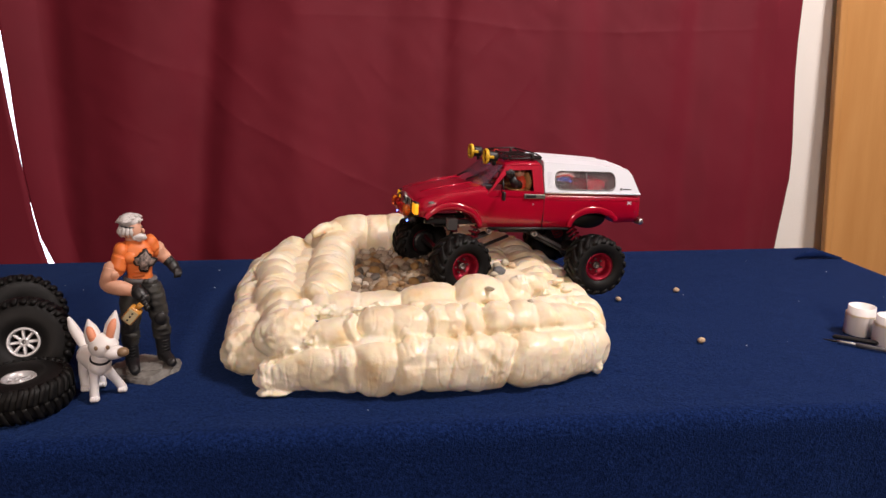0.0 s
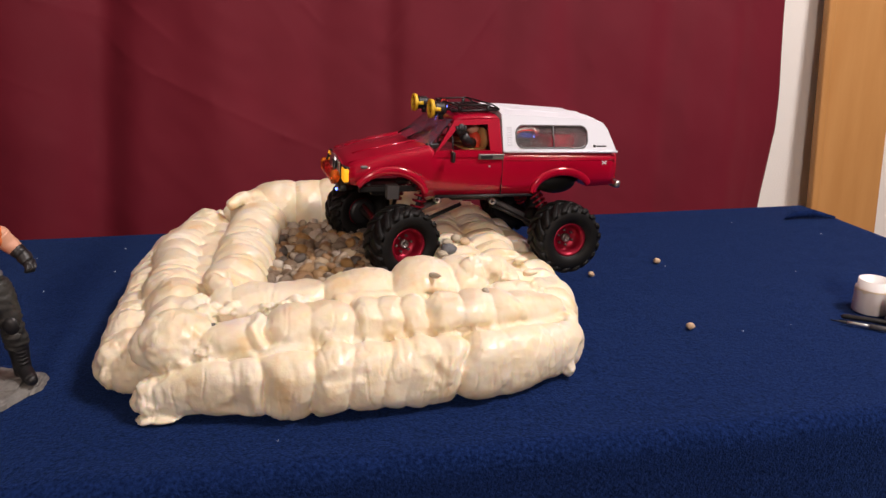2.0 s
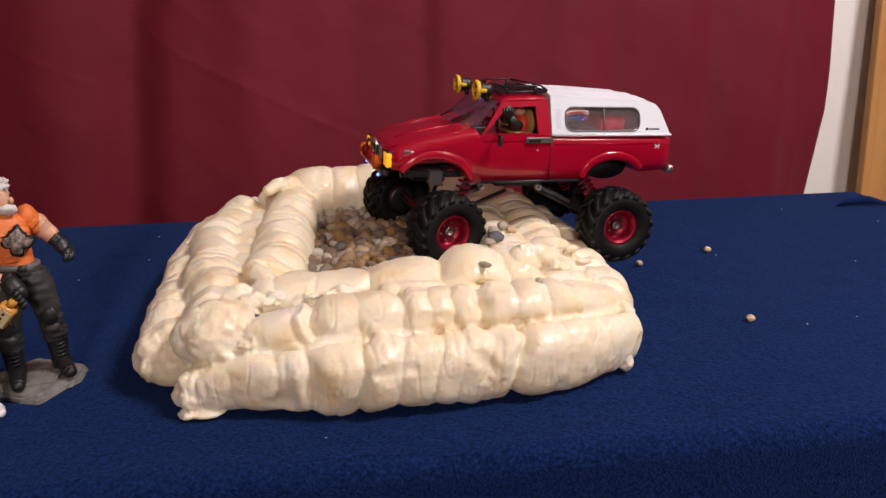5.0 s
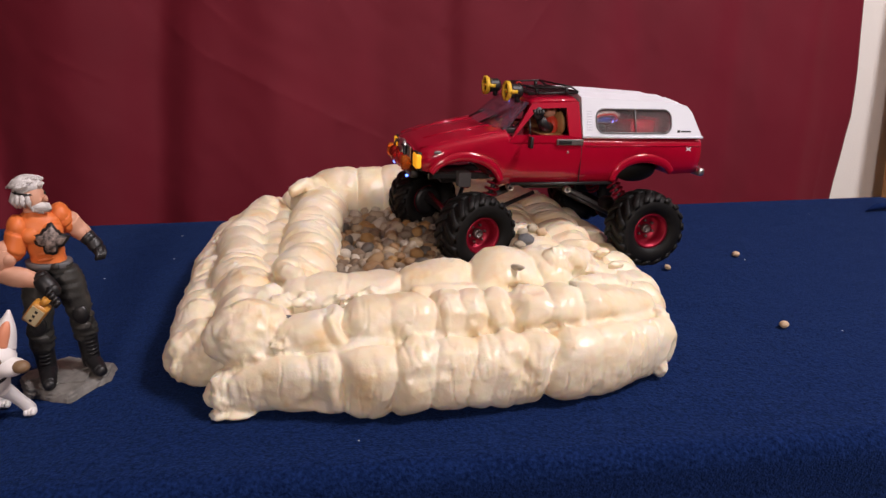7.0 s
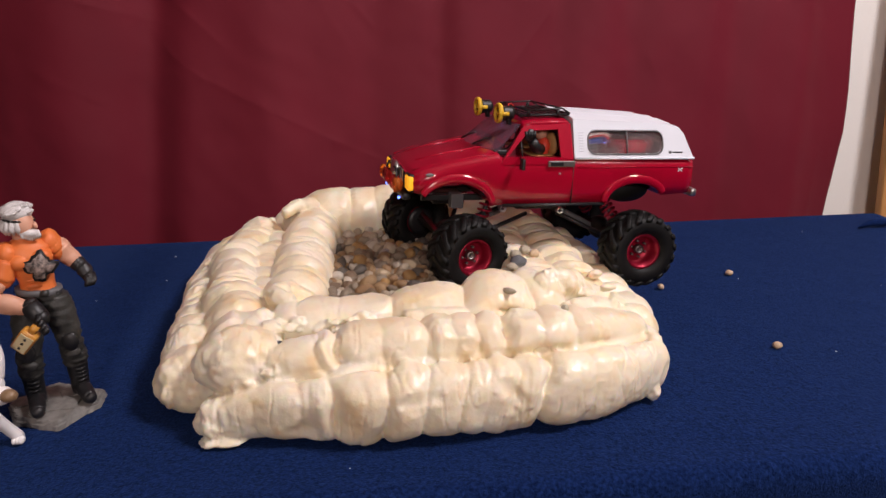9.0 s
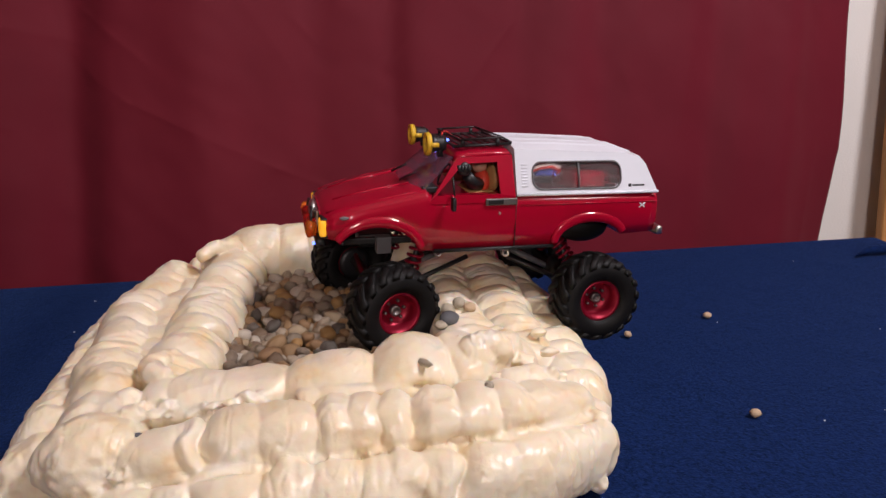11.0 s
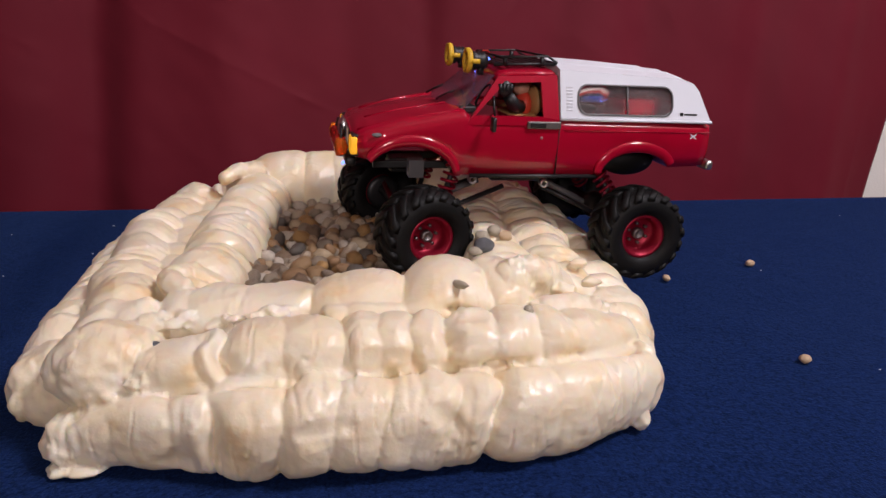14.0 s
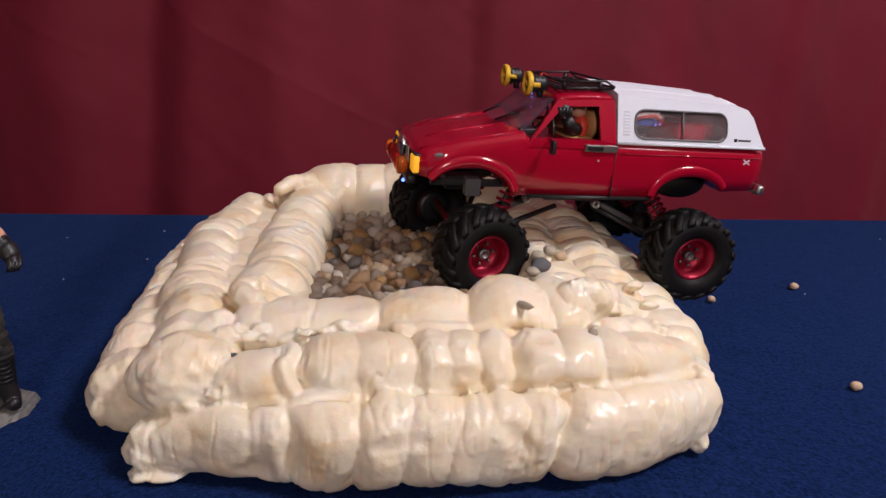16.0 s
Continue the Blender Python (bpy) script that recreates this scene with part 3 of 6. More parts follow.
def fuse_beads():
    """Runs the sprayed beads together into one soft body, then gives each bead its own piece of the skin."""
    verts, faces = [], []
    for v, f, _ in SHELLS:
        base_i = len(verts)
        verts += v
        faces += [tuple(i + base_i for i in q) for q in f]
    raw = bpy.data.meshes.new("foam_raw")
    raw.from_pydata(verts, [], faces)
    ob = new("foam_raw", raw)
    mod = ob.modifiers.new("fuse", "REMESH")
    mod.mode, mod.voxel_size, mod.adaptivity = "VOXEL", 0.00115, 0.0
    mod = ob.modifiers.new("soften", "SMOOTH")
    mod.factor, mod.iterations = 0.5, 1
    graph = bpy.context.evaluated_depsgraph_get()
    body = bpy.data.meshes.new_from_object(ob.evaluated_get(graph))
    bpy.data.objects.remove(ob)
    n = len(body.vertices)
    co, no = np.zeros(n * 3), np.zeros(n * 3)
    body.vertices.foreach_get("co", co)
    body.vertex_normals.foreach_get("vector", no)
    co, no = co.reshape(-1, 3), no.reshape(-1, 3)
    loops = np.zeros(len(body.loops), int)
    body.loops.foreach_get("vertex_index", loops)
    starts = np.zeros(len(body.polygons), int)
    totals = np.zeros(len(body.polygons), int)
    body.polygons.foreach_get("loop_start", starts)
    body.polygons.foreach_get("loop_total", totals)
    bpy.data.meshes.remove(body)
    # skin: dents, short folds and torn patches
    out = np.zeros(n)
    for i in range(n):
        q = Vector(co[i])
        d = 0.00050 * noise.noise(q * 90) + 0.00026 * noise.noise(q * 210)
        fold_way = Vector((q.x * 120, q.y * 30, q.z * 30)) if q.y < 0.70 else Vector((q.x * 30, q.y * 120, q.z * 30))
        d -= 0.00075 * max(0.0, 0.10 - abs(noise.noise(fold_way))) / 0.10 * max(0.0, min(1.0, 0.4 + 2 * noise.noise(q * 30)))
        torn = max(0.0, min(1.0, (noise.noise(q * 21 + Vector((3, 1, 7))) - 0.46) * 5)) + (0.5 if q.x < -0.070 and q.y < 0.645 and q.z < 0.785 else 0.0)
        d += torn * (0.0008 * noise.noise(q * 110) + 0.0004 * noise.noise(q * 240))
        d += 0.0030 * max(0.0, noise.noise(q * 150 + Vector((0, 8, 0))) - 0.56)
        out[i] = d
    for seam in SEAMS:
        _, line = smooth_path([(*p, 0.0) for p in seam], 0.0012)
        gap = np.full(n, 1e9)
        for x, y, z, _ in line:
            wob = 0.0010 * noise.noise(Vector((x * 90, y * 90, 2)))
            gap = np.minimum(gap, (co[:, 0] - x) ** 2 + (co[:, 1] - y) ** 2 + (co[:, 2] - z - wob) ** 2)
        out -= 0.0090 * np.exp(-np.sqrt(gap) / 0.0015) * (gap < 0.0004)
    co = co + no * out[:, None]
    co[:, 2] = np.maximum(co[:, 2], 0.7495)
    # which bead each face belongs to
    mids = co[loops[starts]]
    best, owner = np.full(len(mids), 1e9), np.zeros(len(mids), int)
    for b, (_, _, line) in enumerate(SHELLS):
        near = np.full(len(mids), 1e9)
        for x, y, z, rw, rh in line:
            near = np.minimum(near, ((mids[:, 0] - x) / rw) ** 2 + ((mids[:, 1] - y) / rw) ** 2 + ((mids[:, 2] - z) / rh) ** 2)
        owner[near < best] = b
        best = np.minimum(best, near)
    for b in range(len(SHELLS)):
        mine = np.flatnonzero(owner == b)
        if not len(mine):
            continue
        quads = [loops[starts[f]:starts[f] + totals[f]] for f in mine]
        used = np.unique(np.concatenate(quads))
        place = np.zeros(n, int)
        place[used] = np.arange(len(used))
        me = bpy.data.meshes.new("foam_bead")
        me.from_pydata(co[used].tolist(), [], [place[q].tolist() for q in quads])
        me.transform(MOUND_INV)
        mesh_object("foam_bead", me, FOAM, mound)


def lump(x, y, z, rx, ry, rz, seed, rough=0.22, fine=4, ragged=0.0):
    """A blob, blister or torn nodule of foam, run into the beads."""
    bm = bmesh.new()
    bmesh.ops.create_icosphere(bm, subdivisions=fine, radius=1.0)
    for v in bm.verts:
        k = 1 + rough * noise.noise(v.co * 1.6 + Vector((seed * 5.7, 0, 0))) + 0.4 * rough * noise.noise(v.co * 4.5 + Vector((seed * 3.3, 2, 0)))
        if ragged:
            torn = ragged * max(0.0, min(1.0, 0.5 + 3 * noise.noise(v.co * 1.4 + Vector((seed, 4, 9)))))
            k += torn * (0.11 * noise.noise(v.co * 3.6) + 0.08 * noise.noise(v.co * 8) + 0.04 * noise.noise(v.co * 17)) - 0.05 * max(0.0, 0.2 - abs(noise.noise(v.co * 2.2 + Vector((seed, 0, 3))))) / 0.2
        v.co = Vector((x + v.co.x * rx * k, y + v.co.y * ry * k, max(z + v.co.z * rz * k, 0.7495)))
    bm.verts.index_update()
    SHELLS.append(([tuple(v.co) for v in bm.verts], [tuple(v.index for v in f.verts) for f in bm.faces], np.array([(x, y, z, rx, rz)])))
    bm.free()


lump(-0.100, 0.678, 0.772, 0.032, 0.029, 0.026, 1, 0.12, fine=6)
lump(-0.061, 0.652, 0.796, 0.033, 0.028, 0.027, 2, 0.12, fine=6)
lump(-0.052, 0.634, 0.790, 0.013, 0.012, 0.011, 31, 0.4)
rng = random.Random(5)
for k in range(12):
    r = rng.uniform(0.0035, 0.0065)
    lump(rng.uniform(-0.062, -0.030), 0.628 + rng.uniform(-0.002, 0.006), rng.uniform(0.788, 0.798), r * 1.3, r, r * rng.uniform(0.8, 1.5), 230 + k, 0.6, fine=3)
lump(-0.117, 0.656, 0.770, 0.006, 0.006, 0.009, 5, 0.25)
lump(-0.074, 0.619, 0.752, 0.017, 0.010, 0.004, 6, 0.3)
lump(-0.078, 0.627, 0.765, 0.015, 0.014, 0.016, 7, 0.2, fine=5, ragged=0.4)
lump(0.250, 0.624, 0.758, 0.006, 0.006, 0.008, 8, 0.25)
lump(0.252, 0.646, 0.785, 0.012, 0.012, 0.013, 9, 0.3)
lump(0.272, 0.690, 0.788, 0.006, 0.006, 0.005, 10, 0.35)
lump(-0.080, 0.952, 0.808, 0.017, 0.018, 0.016, 12, 0.15)
lump(0.184, 0.690, 0.833, 0.008, 0.006, 0.007, 13, 0.45)
lump(0.172, 0.700, 0.828, 0.007, 0.006, 0.006, 14, 0.45)
lump(0.196, 0.702, 0.826, 0.010, 0.009, 0.008, 15, 0.4)
lump(0.240, 0.960, 0.800, 0.014, 0.016, 0.018, 28, 0.4)
lump(0.205, 0.990, 0.812, 0.012, 0.012, 0.014, 29, 0.5)
lump(0.0365, 0.594, 0.772, 0.0035, 0.003, 0.009, 33, 0.4)
lump(0.176, 0.593, 0.783, 0.0022, 0.002, 0.006, 34, 0.4)

# small torn nodules in the joint between the second row and the rim, and round the curl
rng = random.Random(77)
for k in range(44):
    x = rng.uniform(-0.044, 0.050) if k < 26 else rng.uniform(0.12, 0.240)
    r = rng.uniform(0.0028, 0.0062)
    lump(x, 0.668 + 0.004 * rng.uniform(-1, 1) + 0.06 * max(0.0, x - 0.16), 0.812 - 0.03 * max(0.0, x - 0.15) + rng.uniform(-0.002, 0.003), r * rng.uniform(0.9, 1.6), r, r * rng.uniform(0.8, 1.1), 40 + k, 0.5, fine=3)
for k in range(16):
    r = rng.uniform(0.003, 0.0065)
    lump(rng.uniform(0.165, 0.240), rng.uniform(0.690, 0.745), rng.uniform(0.814, 0.822), r * 1.7, r, r * 0.9, 150 + k, 0.4, fine=3)
for k in range(6):
    r = rng.uniform(0.003, 0.0055)
    y = rng.uniform(0.70, 0.95)
    lump(-0.122 + rng.uniform(-0.004, 0.006), y, rng.uniform(0.790, 0.800), r, r * 1.5, r, 190 + k, 0.45, fine=3)
fuse_beads()

# fill under the pebbles
rows = [[(x - 0.08, y - 0.80, 0.042 + 0.003 * noise.noise(Vector((x * 30, y * 30, 0)))) for x in np.linspace(-0.09, 0.24, 60)] for y in np.linspace(0.66, 0.99, 60)]
mesh_object("foam_core", grid_mesh("foam_core", rows), FOAM, mound)

# ---- pebbles ----
def pebble_material():
    m = surface("river_pebble", (0.3, 0.3, 0.3), None, 60, 0.42, fine=500, bump=0.0003)
    nt = m.node_tree
    info = nt.nodes.new("ShaderNodeObjectInfo")
    ramp = nt.nodes.new("ShaderNodeValToRGB")
    cr = ramp.color_ramp
    cr.interpolation = "CONSTANT"
    tones = [(0.24, 0.19, 0.14), (0.34, 0.22, 0.11), (0.46, 0.38, 0.28), (0.13, 0.115, 0.098), (0.40, 0.24, 0.09), (0.28, 0.23, 0.17), (0.48, 0.38, 0.25), (0.20, 0.14, 0.09), (0.31, 0.19, 0.095), (0.56, 0.51, 0.43)]
    cr.elements[0].color, cr.elements[1].position, cr.elements[1].color = (*tones[0], 1), 0.1, (*tones[1], 1)
    for i, c in enumerate(tones[2:], 2):
        cr.elements.new(i / 10).color = (*c, 1)
    nt.links.new(info.outputs["Random"], ramp.inputs[0])
    mix = nt.nodes.new("ShaderNodeMix")
    mix.data_type, mix.blend_type = "RGBA", "MULTIPLY"
    mix.inputs[0].default_value = 0.55
    old = nt.nodes["Principled BSDF"].inputs["Base Color"].links[0].from_node
    old.color_ramp.elements[0].color, old.color_ramp.elements[1].color = (0.5, 0.48, 0.45, 1), (1.25, 1.2, 1.15, 1)
    nt.links.new(ramp.outputs[0], mix.inputs[6])
    nt.links.new(old.outputs[0], mix.inputs[7])
    nt.links.new(mix.outputs[2], nt.nodes["Principled BSDF"].inputs["Base Color"])
    return m


PEBBLE = pebble_material()


def pebble_mesh(seed):
    rng = random.Random(seed)
    bm = bmesh.new()
    bmesh.ops.create_icosphere(bm, subdivisions=2, radius=1.0)
    ax = (1.0, rng.uniform(0.66, 0.90), rng.uniform(0.50, 0.78))
    for v in bm.verts:
        k = 1 + 0.30 * noise.noise(v.co * 1.2 + Vector((seed * 7.3, 0, 0)))
        v.co = Vector((v.co.x * ax[0] * k, v.co.y * ax[1] * k, v.co.z * ax[2] * k))
    me = bpy.data.meshes.new("pebble")
    bm.to_mesh(me)
    bm.free()
    me.materials.append(PEBBLE)
    me.polygons.foreach_set("use_smooth", [True] * len(me.polygons))
    return me


PEBBLES = [pebble_mesh(i) for i in range(7)]
rng = random.Random(11)
bed = thing("pebble_bed", pose(0.08, 0.83, 0.79), "bed of grey, tan and brown river pebbles filling the foam pit", "pebbles")
BED_INV = bed.matrix_world.inverted()
spots = []
for gap, lift in ((0.0118, 0.0), (0.0150, 0.0052)):
    y, row = 0.722, 0
    while y < 0.955:
        x = -0.006 + (gap / 2 if row % 2 else 0)
        while x < 0.168:
            px, py = x + rng.uniform(-0.25, 0.25) * gap, y + rng.uniform(-0.25, 0.25) * gap
            if abs((px - 0.08) / 0.088) ** 4 + abs((py - 0.838) / 0.118) ** 4 < 1:
                spots.append((px, py, 0.797 + lift + rng.uniform(-0.001, 0.001)))
            x += gap
        y += gap * 0.9
        row += 1
for px, py, pz in spots:
    ob = new("pebble", rng.choice(PEBBLES))
    size = rng.uniform(0.0056, 0.0088) if rng.random() < 0.85 else rng.uniform(0.0085, 0.0105)
    ob.parent = bed
    ob.matrix_basis = BED_INV @ pose(px, py, pz, rng.uniform(-45, 45), rng.uniform(-45, 45), rng.uniform(0, 360)) @ Matrix.Diagonal((size, size, size, 1))

GREY_STONE = surface("grey_pebble", (0.42, 0.37, 0.27), (0.54, 0.48, 0.37), 200, 0.5, fine=600, bump=0.0003)
DARK_STONE = surface("dark_pebble", (0.09, 0.095, 0.105), (0.14, 0.145, 0.155), 200, 0.45, fine=600, bump=0.0003)
TAN_STONE = surface("tan_pebble", (0.58, 0.42, 0.25), (0.68, 0.52, 0.34), 200, 0.5, fine=600, bump=0.0003)
for x, y, z, size, turn, lab in ((0.1440, 0.669, 0.8308, 0.0056, 118, "grey pebble lodged on the foam rim"), (0.173, 0.750, 0.8260, 0.0080, 10, "dark grey pebble spilled on the foam rim"),
                                 (0.175, 0.765, 0.8275, 0.0068, 50, "grey pebble spilled on the foam rim"), (0.192, 0.765, 0.8280, 0.0058, 20, "tan pebble spilled on the foam rim"),
                                 (0.184, 0.769, 0.8310, 0.0058, 80, "grey pebble spilled on the foam rim"), (0.165, 0.7405, 0.8250, 0.0066, 130, "grey pebble spilled on the foam rim"),
                                 # the dark piece is added so that the foam's hole looks dark
                                 (-0.0335, 0.6475, 0.8075, 0.0060, 5, "dark piece added in a hole of the foam"), (0.1825, 0.644, 0.8240, 0.0034, 30, "grey pebble stuck between foam lumps"),
                                 (0.461, 0.875, 0.7525, 0.0045, 20, "small tan stone on the navy cloth"), (0.401, 0.691, 0.7522, 0.0044, 0, "tan stone lying on the navy cloth"),
                                 (0.374, 0.940, 0.752, 0.004, 70, "small pale stone on the navy cloth"), (0.364, 0.848, 0.752, 0.0042, 35, "small pale stone on the navy cloth")):
    ob = new("pebble", PEBBLES[int(x * 1000) % 7])
    long = "lodged" in lab
    ob.matrix_world = pose(x, y, z, 12, 14 if long else 8, turn) @ Matrix.Diagonal((size * (1.8 if long else 1), size * (0.6 if long else 1), size * (0.9 if long else 1), 1))
    ob.material_slots[0].link = "OBJECT"
    ob.material_slots[0].material = TAN_STONE if "tan" in lab or "pale" in lab else DARK_STONE if "dark" in lab else GREY_STONE
    tagged(ob, lab, "pebble", "loose pebbles")

# ---- toy truck ----
RED = surface("red_car_paint", (0.335, 0.0010, 0.018), (0.385, 0.0014, 0.023), 12, 0.34, metal=0.05, fine=900, coat=1.0, rough2=0.42, spec=0.08)
WHITE_PL = surface("white_plastic", (0.72, 0.75, 0.81), (0.78, 0.81, 0.87), 14, 0.34, fine=300)
BLACK_PL = surface("black_plastic", (0.007, 0.007, 0.008), (0.013, 0.013, 0.014), 40, 0.4, fine=500)
RUBBER = surface("tyre_rubber", (0.0035, 0.0034, 0.0034), (0.008, 0.0077, 0.0076), 60, 0.50, fine=700, bump=0.0002, spec=0.22)
RIM_RED = surface("red_anodised_metal", (0.25, 0.004, 0.022), (0.31, 0.007, 0.03), 80, 0.36, metal=0.55, fine=500)
CHROME = surface("bright_metal", (0.55, 0.54, 0.53), (0.66, 0.65, 0.64), 60, 0.30, metal=1.0)
DULL_METAL = surface("dull_steel", (0.16, 0.14, 0.135), (0.26, 0.235, 0.225), 120, 0.42, metal=0.9)
GREY_PL = surface("grey_plastic", (0.10, 0.10, 0.105), (0.14, 0.14, 0.145), 40, 0.45)
YELLOW = surface("yellow_plastic", (0.72, 0.43, 0.02), (0.78, 0.50, 0.03), 60, 0.38)
TAN = surface("tan_plastic", (0.42, 0.22, 0.075), (0.48, 0.27, 0.10), 50, 0.5)
ORANGE = surface("orange_plastic", (0.72, 0.17, 0.035), (0.78, 0.21, 0.05), 60, 0.45, fine=500)
SHIRT_RED = surface("red_orange_plastic", (0.70, 0.06, 0.03), (0.76, 0.08, 0.04), 60, 0.45, fine=500)
SKIN_PL = surface("peach_plastic", (0.62, 0.32, 0.21), (0.68, 0.38, 0.26), 60, 0.45)
AMBER = surface("amber_lamp_lens", (0.85, 0.40, 0.02), None, 40, 0.2, emit=(1.0, 0.45, 0.02), glow=0.6)
RED_LENS = glass("red_lamp_lens", (0.85, 0.05, 0.04), 0.10, 0.75)
ORANGE_LENS = glass("orange_lamp_lens", (0.95, 0.24, 0.03), 0.10, 0.75)
BLUE_LED = surface("blue_led", (0.1, 0.15, 0.9), None, 40, 0.2, emit=(0.12, 0.2, 1.0), glow=4.0)
BLUE_PL = surface("blue_plastic", (0.03, 0.06, 0.35), (0.04, 0.09, 0.45), 50, 0.4)
WIRE_WHITE = surface("white_wire", (0.75, 0.72, 0.7), None, 50, 0.4)
WIRE_RED = surface("red_wire", (0.5, 0.03, 0.02), None, 50, 0.4)
SHIELD = glass("smoked_windscreen", (0.40, 0.35, 0.48), 0.02, 0.90)
PANE = glass("tinted_pane", (0.93, 0.88, 0.88), 0.02, 0.97)

TRUCK = pose(0.2079, 0.8591, 0.7816, -0.66, 2.88, 5.24)
truck = thing("toy_pickup_truck", TRUCK, "red toy pickup with white camper top and oversized tyres on foam", "toy truck")

FRONT_X, REAR_X, HUB_Y, HUB_Z = -0.0860, 0.0885, 0.076, 0.0405


def body_height(x):
    return float(np.interp(x, [-0.147, -0.142, -0.133, -0.11, -0.075, -0.056, -0.050, 0.022, 0.149], [0.1105, 0.1145, 0.1180, 0.1240, 0.1298, 0.1330, 0.1275, 0.1275, 0.1265]))


# wheel arches: middle, half length, height of the middle, rise
ARCHES = ((-0.0995, 0.0360, 0.0820, 0.0245), (0.0870, 0.0295, 0.0860, 0.0185))


def body_floor(x):
    z = float(np.interp(x, [-0.147, -0.125, -0.060, 0.055, 0.112, 0.149], [0.0960, 0.0935, 0.0835, 0.0835, 0.0905, 0.0925]))
    for xc, half, zc, rise in ARCHES:
        if abs(x - xc) < half:
            z = max(z, zc + rise * math.sqrt(1 - ((x - xc) / half) ** 2))
    return z


def body_half(x):
    return float(np.interp(x, [-0.147, -0.143, -0.137, -0.122, 0.142, 0.149], [0.0415, 0.0450, 0.0480, 0.0500, 0.0500, 0.0478]))


def loft(bm, sections, mi=0):
    """Skins rows of outline points one after another and closes both ends."""
    rings = [[bm.verts.new(p) for p in s] for s in sections]
    n = len(rings[0])
    for a, b in zip(rings, rings[1:]):
        for k in range(n):
            bm.faces.new((a[k], a[(k + 1) % n], b[(k + 1) % n], b[k])).material_index = mi
    bm.faces.new(rings[0]).material_index = mi
    bm.faces.new(rings[-1][::-1]).material_index = mi
    return [v for r in rings for v in r]


def truck_body():
    bm = bmesh.new()
    xs = sorted(set(np.round(np.concatenate([np.linspace(-0.147, -0.136, 8), np.linspace(-0.136, -0.045, 80), np.linspace(-0.045, 0.04, 24), np.linspace(0.04, 0.149, 70)]), 5)))
    secs = []
    for x in xs:
        w, zt, zb = body_half(x), body_height(x), body_floor(x)
        crown = 0.0035 if x < -0.055 else 0.0
        zm = max(min(0.108, zt - 0.008), zb + 0.001)
        half = [(0.0, zt + crown), (w * 0.40, zt + crown * 0.85), (w * 0.74, zt + crown * 0.35), (w * 0.88, zt - 0.0003), (w * 0.955, zt - 0.0018), (w * 0.985, zt - 0.0045), (w, zt - 0.0085 if zt - 0.0085 > zm else zm + 0.0004), (w + 0.0006, zm), (w - 0.0006, (zm + zb) / 2), (w - 0.002, zb)]
        ring = [(x, -y, z) for y, z in half] + [(x, -(w - 0.004), zb + 0.0004), (x, w - 0.004, zb + 0.0004)] + [(x, y, z) for y, z in half[::-1][:-1]]
        secs.append(ring)
    loft(bm, secs)
    return bm


